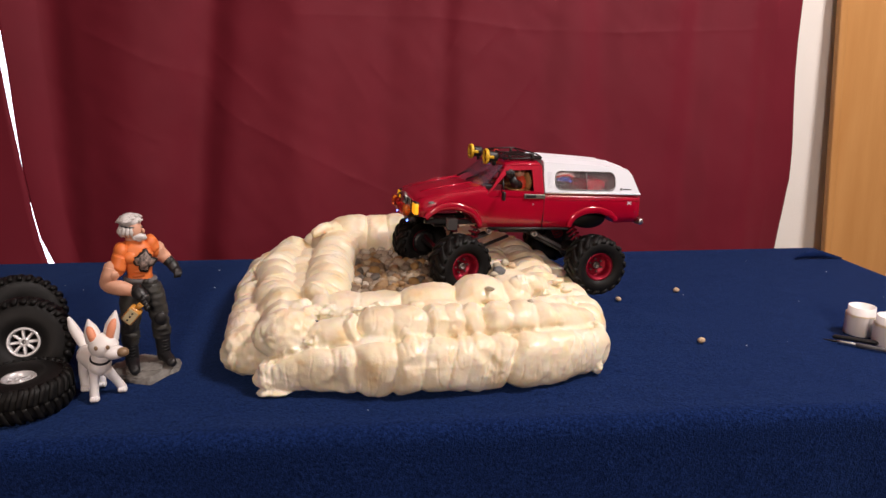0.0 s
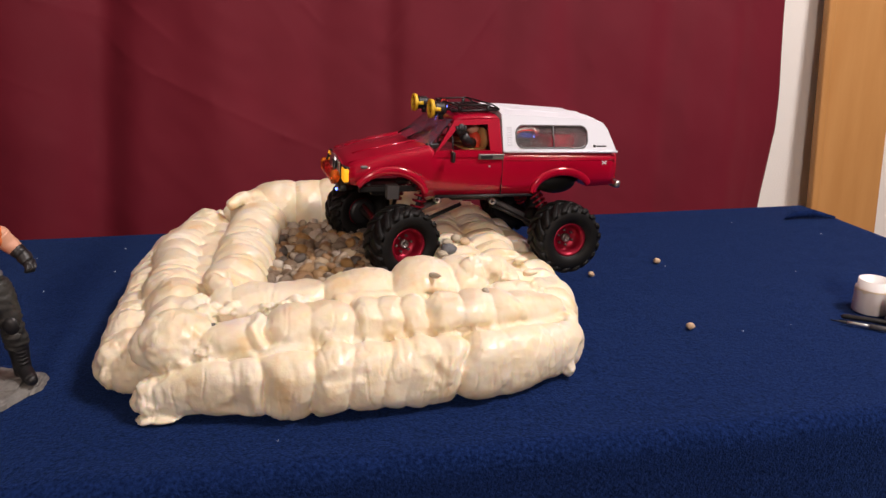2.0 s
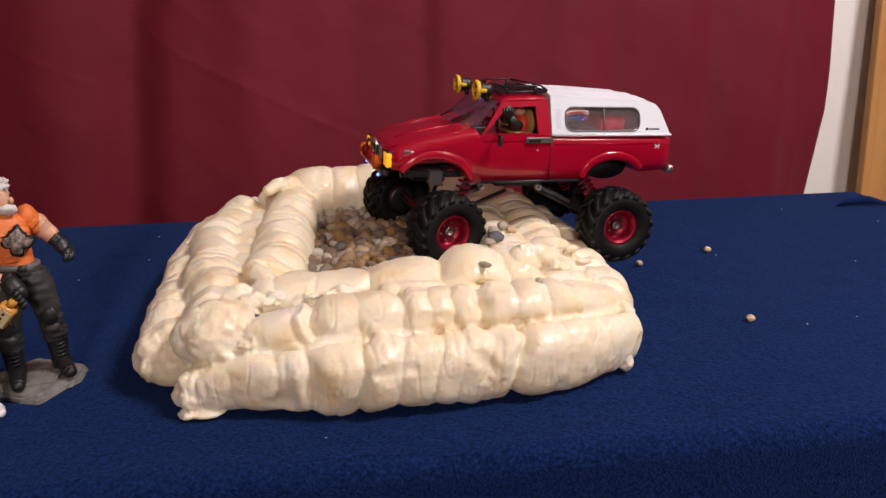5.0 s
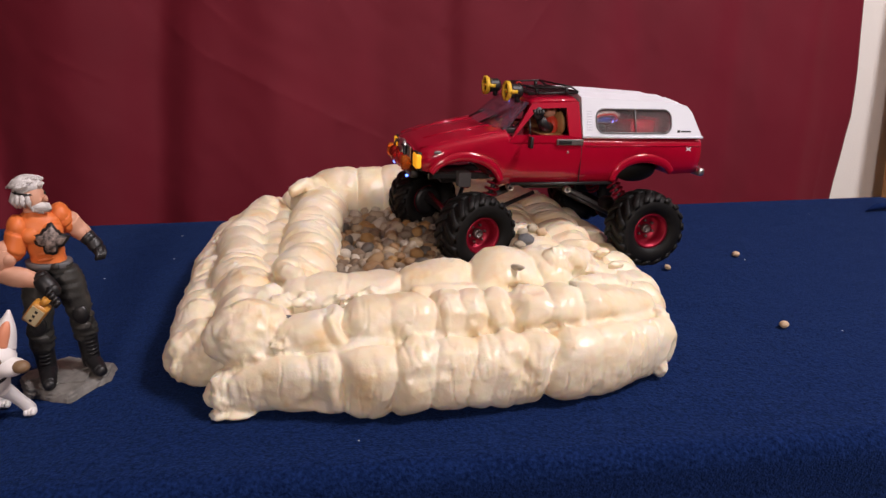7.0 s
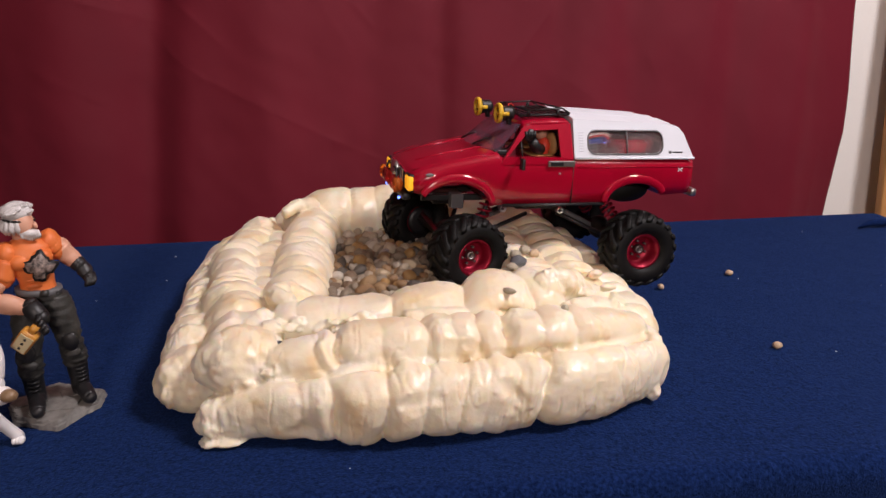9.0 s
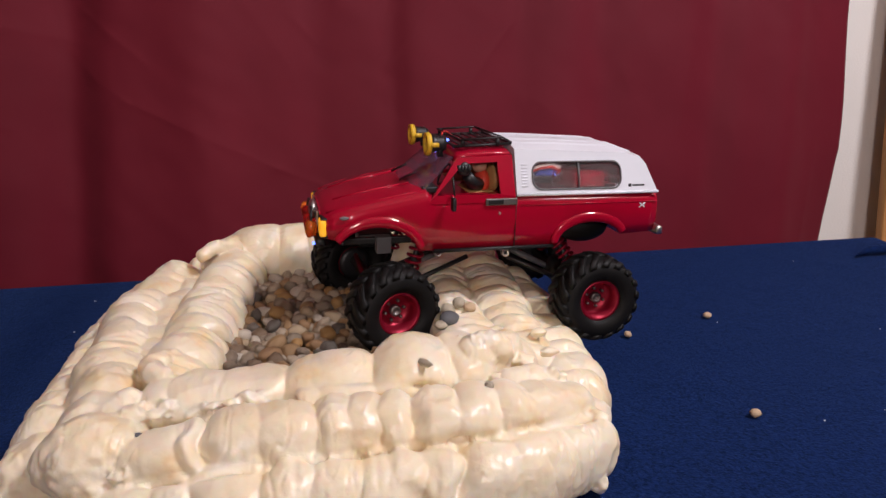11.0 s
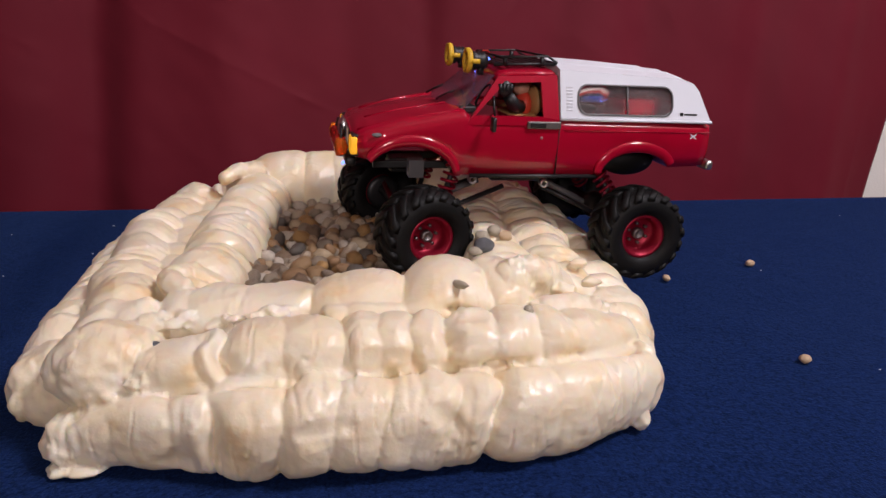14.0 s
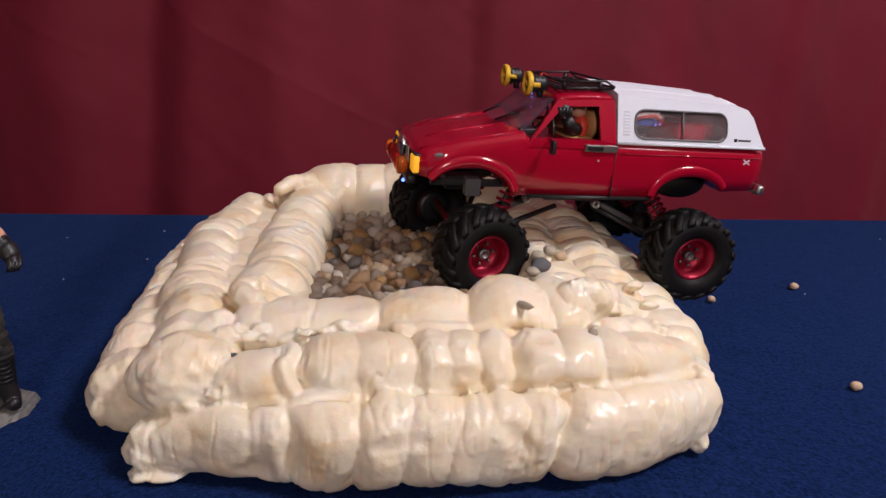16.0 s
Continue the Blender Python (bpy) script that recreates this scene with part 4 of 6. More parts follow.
part("body", truck_body(), RED, truck, "glossy red pickup body shell")
for side in (-1, 1):
    for xc, half, zc, rise in ARCHES:
        bm = bmesh.new()
        arc = [(xc - (half + 0.0030) * math.cos(a), zc + (rise + 0.0030) * math.sin(a)) for a in np.linspace(0.0, math.pi, 60)]
        arc = [(x, z) for x, z in arc if z > body_floor(x + (0.004 if x < xc else -0.004)) - 0.021 and z > (0.0945 if x < -0.10 else 0.0930 if x > 0.10 else 0.0850)]
        vs = add_tube(bm, [(x, side * 0.0500, z) for x, z in arc], [0.0034 + 0.0014 * math.sin(math.pi * i / (len(arc) - 1)) for i in range(len(arc))], 14)
        for v in vs:
            v.co.y = side * 0.0495 + (v.co.y - side * 0.0500) * 0.50
        part("fender_flare", bm, RED, truck)
    # door seams, sill, waist rib
    for x, z0, z1 in ((0.0185, 0.0845, 0.127),):
        bm = bmesh.new()
        add_box(bm, x, side * 0.0497, (z0 + z1) / 2, 0.0004, 0.0020, z1 - z0)
        part("door_seam", bm, BLACK_PL, truck)
    bm = bmesh.new()
    add_tube(bm, [(-0.050, side * 0.0485, 0.0832), (0.054, side * 0.0485, 0.0830)], 0.0016, 8)
    part("sill_trim", bm, BLACK_PL, truck)
    bm = bmesh.new()
    add_tube(bm, [(0.0225, side * 0.0500, 0.1195), (0.147, side * 0.0498, 0.1195)], 0.0006, 6)
    part("pressed_line", bm, RED, truck)
    bm = bmesh.new()
    add_tube(bm, [(-0.142, side * 0.0385, 0.1150), (-0.12, side * 0.042, 0.1212), (-0.085, side * 0.0435, 0.1278), (-0.060, side * 0.044, 0.1322)], 0.0009, 8)
    add_tube(bm, [(-0.134, side * 0.020, 0.1204), (-0.105, side * 0.0225, 0.1276), (-0.066, side * 0.024, 0.1342)], 0.0011, 8)
    part("bonnet_rib", bm, RED, truck)
    # handle, lock, badges
    bm = bmesh.new()
    add_box(bm, 0.0055, side * 0.0508, 0.1232, 0.027, 0.0016, 0.0056, bevel=0.0006)
    handle = part("door_handle", bm, DULL_METAL, truck, "chrome door handle with black grip", smooth=False)
    bm = bmesh.new()
    add_box(bm, 0.0005, side * 0.0518, 0.1232, 0.0125, 0.0012, 0.0038, bevel=0.0004)
    part("grip", bm, BLACK_PL, handle, smooth=False)
    bm = bmesh.new()
    add_ball(bm, (0.0045, side * 0.0504, 0.1135), 0.0011, u=10, v=6)
    part("door_lock", bm, CHROME, truck)
    bm = bmesh.new()
    add_ball(bm, (-0.128, side * 0.0502, 0.1135), 0.0042, 0.0008, 0.0016, u=14, v=8)
    part("side_badge", bm, GREY_PL, truck, "small oval side badge")
    bm = bmesh.new()
    for a in (35, -35):
        add_box(bm, 0, 0, 0, 0.0062, 0.0005, 0.0009, m=pose(0.133, side * 0.0502, 0.1165, 0, a, 0))
    part("bed_badge", bm, WHITE_PL, truck, smooth=False)
    # side window frame: pillar ring round the door window
    outer = [(-0.0555, 0.1225), (-0.0300, 0.1572), (0.0172, 0.1595), (0.0178, 0.1225)]
    inner = [(-0.0485, 0.1292), (-0.0250, 0.1528), (0.0042, 0.1540), (0.0050, 0.1292)]
    y_at = lambda z, s=side: s * (0.0502 - 0.0115 * max(0.0, (z - 0.1275) / 0.036))
    bm = bmesh.new()
    rings = []
    for lift in (0.0, 0.0022):
        for poly in (outer, inner):
            ring = []
            for (xa, za), (xb, zb) in zip(poly, poly[1:] + poly[:1]):
                for t in np.linspace(0, 1, 8, endpoint=False):
                    x, z = xa + (xb - xa) * t, za + (zb - za) * t
                    ring.append(bm.verts.new((x, y_at(z) - side * lift, z)))
            rings.append(ring)
    n = len(rings[0])
    for a, b in ((0, 1), (2, 3), (0, 2), (1, 3)):
        for k in range(n):
            bm.faces.new((rings[a][k], rings[a][(k + 1) % n], rings[b][(k + 1) % n], rings[b][k]))
    bmesh.ops.recalc_face_normals(bm, faces=bm.faces)
    part("window_pillar", bm, RED, truck, smooth=False)
    bm = bmesh.new()
    add_tube(bm, [(-0.034, y_at(0.1285), 0.1285), (-0.034, y_at(0.1432), 0.1432)], 0.0009, 6)
    part("window_divider", bm, BLACK_PL, truck)
    # mirror
    bm = bmesh.new()
    add_tube(bm, [(-0.036, side * 0.0485, 0.1285), (-0.037, side * 0.0535, 0.130), (-0.037, side * 0.0565, 0.129)], 0.0011, 8)
    arm = part("mirror_arm", bm, RED, truck)
    bm = bmesh.new()
    add_box(bm, -0.0375, side * 0.0585, 0.1245, 0.0035, 0.0062, 0.0105, bevel=0.0012)
    part("mirror", bm, BLACK_PL, arm, "black wing mirror")
# cab roof
bm = bmesh.new()
secs = []
for x, dz, w in ((-0.0300, -0.0022, 0.0365), (-0.0270, 0.0006, 0.0378), (-0.018, 0.0020, 0.0385), (0.0, 0.0030, 0.0388), (0.0145, 0.0030, 0.0388), (0.0178, 0.0018, 0.0385)):
    z = 0.1575 + dz
    up = [(-w, z - 0.0020), (-w * 0.94, z + 0.0012), (-w * 0.8, z + 0.0028), (-w * 0.4, z + 0.0042), (0, z + 0.0046), (w * 0.4, z + 0.0042), (w * 0.8, z + 0.0028), (w * 0.94, z + 0.0012), (w, z - 0.0020)]
    secs.append([(x, y, zz) for y, zz in up] + [(x, w * 0.9, z - 0.0022), (x, -w * 0.9, z - 0.0022)])
loft(bm, secs)
bmesh.ops.recalc_face_normals(bm, faces=bm.faces)
part("cab_roof", bm, RED, truck)
# windscreen, wipers, rear cab wall
bm = bmesh.new()
rows = [[(x - (0.0160 if z < 0.14 else 0.004) * (1 - (2 * u - 1) ** 2), (2 * u - 1) * w, z) for u in np.linspace(0, 1, 14)] for x, z, w in ((-0.0570, 0.1322, 0.0445), (-0.0310, 0.1575, 0.0365))]
grid = [[bm.verts.new(p) for p in r] for r in rows]
for k in range(13):
    bm.faces.new((grid[0][k], grid[0][k + 1], grid[1][k + 1], grid[1][k]))
bmesh.ops.solidify(bm, geom=bm.faces[:], thickness=0.0010)
shield = part("windscreen", bm, SHIELD, truck, "smoked plastic windscreen")
shield.visible_shadow = False
for y in (-0.024, 0.008):
    bm = bmesh.new()
    add_tube(bm, [(-0.0735, y + 0.002, 0.1365), (-0.0690, y - 0.003, 0.1405), (-0.0625, y - 0.010, 0.1450)], 0.0009, 6)
    part("wiper", bm, BLACK_PL, truck)
bm = bmesh.new()
add_box(bm, 0.0180, 0, 0.1435, 0.002, 0.076, 0.031)
part("cab_back", bm, BLACK_PL, truck, smooth=False)
bm = bmesh.new()
add_box(bm, -0.052, 0, 0.132, 0.014, 0.084, 0.005, bevel=0.001)
part("dashboard", bm, BLACK_PL, truck, smooth=False)
for y in (-0.021, 0.021):
    bm = bmesh.new()
    add_ball(bm, (0.0070, y, 0.1370), 0.0060, 0.0150, 0.0125, u=20, v=12)
    add_box(bm, -0.006, y, 0.1255, 0.024, 0.030, 0.006, bevel=0.002)
    part("seat", bm, TAN, truck, "tan bucket seat")
bm = bmesh.new()
add_lathe(bm, [(0.0095, -0.001), (0.0105, 0.0), (0.0095, 0.001), (0.0085, 0.0)], 20, closed=True, m=pose(-0.034, -0.021, 0.140, 0, -60, 0))
part("steering_wheel", bm, BLACK_PL, truck)

# front end
bm = bmesh.new()
add_box(bm, -0.1460, 0, 0.1045, 0.004, 0.050, 0.0165, bevel=0.001)
grille = part("grille", bm, BLACK_PL, truck, smooth=False)
bm = bmesh.new()
for z in (0.1125, 0.0965):
    add_box(bm, -0.1485, 0, z, 0.0014, 0.052, 0.0012)
for y in np.linspace(-0.024, 0.024, 7):
    add_box(bm, -0.1483, y, 0.1045, 0.0010, 0.0008, 0.0155)
part("grille_bars", bm, CHROME, grille, smooth=False)
for side in (-1, 1):
    bm = bmesh.new()
    add_box(bm, -0.1440, side * 0.0365, 0.1040, 0.0060, 0.0160, 0.0165, bevel=0.0012)
    surround = part("headlight_frame", bm, BLACK_PL, truck, smooth=False)
    bm = bmesh.new()
    add_box(bm, -0.1455, side * 0.0395, 0.1040, 0.0060, 0.0125, 0.0132, bevel=0.0016, seg=3)
    part("headlight", bm, AMBER, surround, "lit amber headlight")
bm = bmesh.new()
add_box(bm, -0.1570, 0, 0.0905, 0.0080, 0.078, 0.0070, bevel=0.0018)
part("front_bumper", bm, BLACK_PL, truck, "black steel front bumper")
bm = bmesh.new()
hoop = [(-0.163, -0.021, 0.090), (-0.1635, -0.022, 0.105), (-0.1625, -0.016, 0.1120), (-0.1625, 0.016, 0.1120), (-0.1635, 0.022, 0.105), (-0.163, 0.021, 0.090)]
add_tube(bm, hoop, 0.0013, 8)
part("bull_bar", bm, BLACK_PL, truck)
for y, mt in ((-0.029, ORANGE_LENS), (-0.016, RED_LENS), (0.000, RED_LENS), (0.016, RED_LENS), (0.029, ORANGE_LENS)):
    bm = bmesh.new()
    add_lathe(bm, [(0.001, -0.006), (0.0050, -0.0045), (0.0064, 0.0), (0.0060, 0.002), (0.0035, 0.0032), (0.0008, 0.0036)], 18, m=pose(-0.1655, y, 0.0992, 0, -90, 0) @ Matrix.Diagonal((1.12, 1.12, 1.1, 1)))
    part("spot_lamp", bm, mt, truck, "clear red front spot lamp" if mt is RED_LENS else "clear orange front spot lamp")
bm = bmesh.new()
add_ball(bm, (-0.1605, -0.004, 0.1090), 0.004, 0.0115, 0.0085)
part("driving_lamp", bm, CHROME, truck, "chrome oval driving lamp")
for y in (-0.027, 0.027):
    bm = bmesh.new()
    add_ball(bm, (-0.1620, y, 0.0865), 0.0014, u=10, v=6)
    part("led", bm, BLUE_LED, truck, "lit blue LED")
for side in (-1, 1):
    bm = bmesh.new()
    add_box(bm, 0.1490, side * 0.0430, 0.1070, 0.0030, 0.0085, 0.0165, bevel=0.001)
    part("tail_light", bm, RED_LENS, truck, "red tail light")
bm = bmesh.new()
add_box(bm, 0.1535, 0, 0.0925, 0.0065, 0.098, 0.0080, bevel=0.0020)
part("rear_bumper", bm, CHROME, truck, "chrome rear bumper")

# camper top
camper_side = [(0.0190, 0.1278), (0.1470, 0.1278), (0.1372, 0.1510), (0.1320, 0.1570), (0.1180, 0.1600), (0.0190, 0.1640)]
WX0, WX1, WZ0, WZ1, WR = 0.0335, 0.1130, 0.1318, 0.1535, 0.0078
y_camp = lambda z: 0.0496 - 0.0090 * (z - 0.1278) / 0.035


def resample(poly, n):
    p = np.array(poly + poly[:1], float)
    s = np.r_[0, np.cumsum(np.linalg.norm(np.diff(p, axis=0), axis=1))]
    at = np.linspace(0, s[-1], n, endpoint=False)
    return np.stack([np.interp(at, s, p[:, c]) for c in (0, 1)], 1)


def rounded(x0, x1, z0, z1, r, k=7):
    pts = []
    for cx, cz, a0 in ((x0 + r, z0 + r, 180), (x1 - r, z0 + r, 270), (x1 - r, z1 - r, 0), (x0 + r, z1 - r, 90)):
        pts += [(cx + r * math.cos(math.radians(a0 + 90 * i / k)), cz + r * math.sin(math.radians(a0 + 90 * i / k))) for i in range(k + 1)]
    return pts


hole = rounded(WX0, WX1, WZ0, WZ1, WR)
bm = bmesh.new()
for side in (-1, 1):
    cx, cz = (WX0 + WX1) / 2, (WZ0 + WZ1) / 2
    edge = []
    for hx, hz in hole:
        d = np.array([hx - cx, (hz - cz) * 2.4])
        best = None
        for (xa, za), (xb, zb) in zip(camper_side, camper_side[1:] + camper_side[:1]):
            m2 = np.array([[d[0], xa - xb], [d[1] / 2.4, za - zb]])
            if abs(np.linalg.det(m2)) < 1e-12:
                continue
            t, u = np.linalg.solve(m2, [xa - cx, za - cz])
            if t > 0 and -1e-6 <= u <= 1 + 1e-6 and (best is None or t < best):
                best = t
        edge.append((cx + d[0] * best, cz + d[1] / 2.4 * best))
    for c in camper_side:
        near = min(range(len(edge)), key=lambda k: (edge[k][0] - c[0]) ** 2 + (edge[k][1] - c[1]) ** 2)
        edge[near] = c
    for lift in (0.0, 0.0022):
        a = [bm.verts.new((x, side * (y_camp(z) - lift), z)) for x, z in edge]
        b = [bm.verts.new((x, side * (y_camp(z) - lift), z)) for x, z in hole]
        for k in range(len(a)):
            bm.faces.new((a[k], a[(k + 1) % len(a)], b[(k + 1) % len(a)], b[k]))
        if lift:
            for k in range(len(b)):
                bm.faces.new((b[k], b[(k + 1) % len(b)], first[(k + 1) % len(b)], first[k]))
        first = b
roof = [(0.0190, 0.1640, 0.0046), (0.06, 0.16243, 0.0050), (0.1180, 0.1600, 0.0042), (0.1320, 0.1570, 0.0022), (0.1372, 0.1510, 0.0), (0.1470, 0.1278, 0.0)]
grid = []
for x, z, crown in roof:
    w = y_camp(z)
    grid.append([bm.verts.new((x + (0.002 if crown == 0 else 0) * (1 - u * u), u * w, z + crown * (1 - abs(u) ** 3.0) + (0.0008 if crown and (0.25 < abs(u) < 0.36 or 0.6 < abs(u) < 0.7) else 0))) for u in np.linspace(-1, 1, 41)])
for a, b in zip(grid, grid[1:]):
    for k in range(40):
        bm.faces.new((a[k], a[k + 1], b[k + 1], b[k]))
low = [bm.verts.new((0.0190, u * 0.0496, 0.1278)) for u in (-1, 1)]
bm.faces.new([low[0]] + grid[0] + [low[1]])
bmesh.ops.remove_doubles(bm, verts=bm.verts, dist=0.00005)
bmesh.ops.recalc_face_normals(bm, faces=bm.faces)
camper = part("camper_top", bm, WHITE_PL, truck, "white ribbed camper top", smooth=False)
for side in (-1, 1):
    bm = bmesh.new()
    add_tube(bm, [(0.0190, side * 0.0492, 0.1278), (0.1475, side * 0.0492, 0.1278)], 0.0013, 8)
    part("lower_lip", bm, WHITE_PL, camper)
for side in (-1, 1):
    bm = bmesh.new()
    loop = hole + hole[:2]
    add_tube(bm, [(x, side * (y_camp(z) + 0.0002), z) for x, z in loop], 0.0008, 6, cap=False)
    add_tube(bm, [(0.0745, side * (y_camp(WZ0)), WZ0), (0.0745, side * y_camp(WZ1), WZ1)], 0.0008, 6)
    frame_ob = part("side_window_frame", bm, GREY_PL, camper)
    for xa, xb in ((WX0, 0.0738), (0.0752, WX1)):
        bm = bmesh.new()
        q = [(x, side * (y_camp(z) - 0.0008), z) for x, z in rounded(xa, xb, WZ0, WZ1, 0.0035 if xa != WX0 else 0.004, 4)]
        bm.faces.new([bm.verts.new(p) for p in q])
        bmesh.ops.solidify(bm, geom=bm.faces[:], thickness=0.0007)
        pane = part("pane", bm, PANE, frame_ob, smooth=False)
        pane.visible_shadow = False
    # moulded lettering and maker's mark, as plain bars
    bm = bmesh.new()
    for i in range(8):
        add_box(bm, 0.0264, side * (y_camp(0.1345 + i * 0.0024) + 0.0001), 0.1345 + i * 0.0024, 0.0052, 0.0004, 0.0013)
    part("moulded_bars", bm, WHITE_PL, camper, smooth=False)
    bm = bmesh.new()
    add_box(bm, 0.1210, side * (y_camp(0.1335) + 0.0002), 0.1335, 0.0026, 0.0004, 0.0026)
    add_box(bm, 0.1290, side * (y_camp(0.1335) + 0.0002), 0.1335, 0.0110, 0.0004, 0.0013)
    part("dark_mark", bm, BLACK_PL, camper, "small dark printed mark", smooth=False)
# what shows inside the camper
bm = bmesh.new()
add_box(bm, 0.060, 0.010, 0.1320, 0.036, 0.045, 0.011, bevel=0.003)
part("battery_pack", bm, BLACK_PL, truck, "black battery pack in the bed")
bm = bmesh.new()
add_box(bm, 0.055, -0.026, 0.1425, 0.016, 0.010, 0.005, bevel=0.001)
part("receiver_box", bm, BLUE_PL, truck, "blue receiver box", smooth=False)
bm = bmesh.new()
add_box(bm, 0.096, -0.006, 0.136, 0.030, 0.058, 0.016, bevel=0.004)
part("red_cover", bm, RED, truck)
for mt, dz in ((WIRE_WHITE, 0.0), (WIRE_RED, -0.0018)):
    bm = bmesh.new()
    add_tube(bm, [(0.036, -0.036, 0.146 + dz), (0.045, -0.038, 0.1495 + dz), (0.055, -0.038, 0.1505 + dz), (0.062, -0.037, 0.1475 + dz), (0.0625, -0.035, 0.1420)], 0.0015, 8)
    part("wire", bm, mt, truck)

# roof rack with two lamps
for side in (-1, 1):
    bm = bmesh.new()
    add_tube(bm, [(-0.030, side * 0.031, 0.1650), (0.020, side * 0.031, 0.1670)], 0.0013, 8)
    add_tube(bm, [(-0.024, side * 0.032, 0.1705), (0.012, side * 0.032, 0.1725), (0.020, side * 0.032, 0.1680)], 0.0009, 8)
    for x in (-0.022, 0.008):
        add_box(bm, x, side * 0.0315, 0.1682, 0.0030, 0.0018, 0.0060)
    part("rack_rail", bm, BLACK_PL, truck)
for x, z in ((0.012, 0.1725), (-0.024, 0.1705)):
    bm = bmesh.new()
    add_tube(bm, [(x, -0.032, z), (x, 0.032, z)], 0.0009, 8)
    part("rack_crossbar", bm, BLACK_PL, truck)
for x in (-0.029, 0.0195):
    bm = bmesh.new()
    add_box(bm, x, 0, 0.1657 + (x + 0.03) * 0.04, 0.0026, 0.062, 0.0016)
    part("rack_crossbar", bm, BLACK_PL, truck, smooth=False)
for x in np.linspace(-0.022, 0.013, 6):
    bm = bmesh.new()
    add_box(bm, float(x), 0, 0.1655 + (float(x) + 0.03) * 0.04, 0.0034, 0.061, 0.0010, m=None)
    part("rack_slat", bm, BLACK_PL, truck, smooth=False)
for y in (-0.0285, 0.0235):
    bm = bmesh.new()
    prof = [(0.0010, 0.0), (0.0062, 0.0), (0.0066, 0.003)] + [(0.0074 if i % 2 else 0.0058, 0.003 + 0.0016 * i) for i in range(1, 7)] + [(0.0048, 0.0145), (0.001, 0.0150)]
    add_lathe(bm, prof, 20, m=pose(-0.0500, y, 0.1670, 0, 90, 0))
    add_box(bm, -0.040, y, 0.1605, 0.004, 0.004, 0.008)
    lamp_ob = part("roof_lamp", bm, BLACK_PL, truck, "black finned roof lamp with yellow ring")
    bm = bmesh.new()
    add_lathe(bm, [(0.0068, -0.0022), (0.0092, -0.0022), (0.0095, 0.0005), (0.0086, 0.0022), (0.0068, 0.0020)], 24, closed=True, m=pose(-0.0505, y, 0.1670, 0, 90, 0))
    add_box(bm, -0.0470, y - 0.0082, 0.1670, 0.0080, 0.0022, 0.0034)
    part("ring", bm, YELLOW, lamp_ob, "yellow lamp ring")
    bm = bmesh.new()
    add_ball(bm, (-0.0512, y, 0.1670), 0.0012, 0.0018, 0.0024)
    part("bulb", bm, YELLOW, lamp_ob)
bm = bmesh.new()
add_tube(bm, [(-0.036, -0.018, 0.1685), (-0.032, -0.010, 0.1735), (-0.026, 0.0, 0.1730), (-0.018, 0.004, 0.1675)], 0.0007, 6)
part("lamp_wire", bm, WIRE_RED, truck)
for p, r in (((-0.0285, -0.012, 0.1673), 0.0014), ((-0.036, -0.004, 0.1560), 0.0009), ((0.0625, -0.034, 0.1415), 0.0010)):
    bm = bmesh.new()
    add_ball(bm, p, r, u=8, v=6)
    part("led", bm, BLUE_LED, truck, "lit blue LED")


# wheels
# the shell is broad with a short nose; round lamps keep their shape
ROUND = ("roof_lamp", "ring", "bulb", "spot_lamp", "led", "driving_lamp", "steering_wheel", "lamp_wire", "wire")
BROAD = 1.30


def nose(x):
    return x if x > -0.055 else -0.055 + (x + 0.055) * 0.92 + (0.0090 if x < -0.1495 else 0.0)


for ob in list(truck.children_recursive):
    vs = ob.data.vertices
    kind = ob.name.split(".")[0]
    cx, cy = sum(v.co.x for v in vs) / len(vs), sum(v.co.y for v in vs) / len(vs)
    for v in vs:
        if kind in ROUND:
            v.co.x, v.co.y = v.co.x + nose(cx) - cx, v.co.y + (BROAD - 1) * cy
        else:
            v.co.x, v.co.y = (nose(cx) + v.co.x - cx if kind == "front_bumper" else nose(v.co.x)), v.co.y * BROAD


def tyre_mesh(bm, r, half, r_in):
    """The carcass of a fat tyre about z."""
    prof = [(r_in, -half * 0.70), (r_in + 0.002, -half * 0.86), (r_in + (r - r_in) * 0.35, -half), (r_in + (r - r_in) * 0.68, -half * 0.98), (r * 0.955, -half * 0.80), (r * 0.985, -half * 0.45), (r * 0.985, half * 0.45), (r * 0.955, half * 0.80), (r_in + (r - r_in) * 0.68, half * 0.98), (r_in + (r - r_in) * 0.35, half), (r_in + 0.002, half * 0.86), (r_in, half * 0.70)]
    add_lathe(bm, prof, 56, closed=True)
    bmesh.ops.recalc_face_normals(bm, faces=bm.faces)


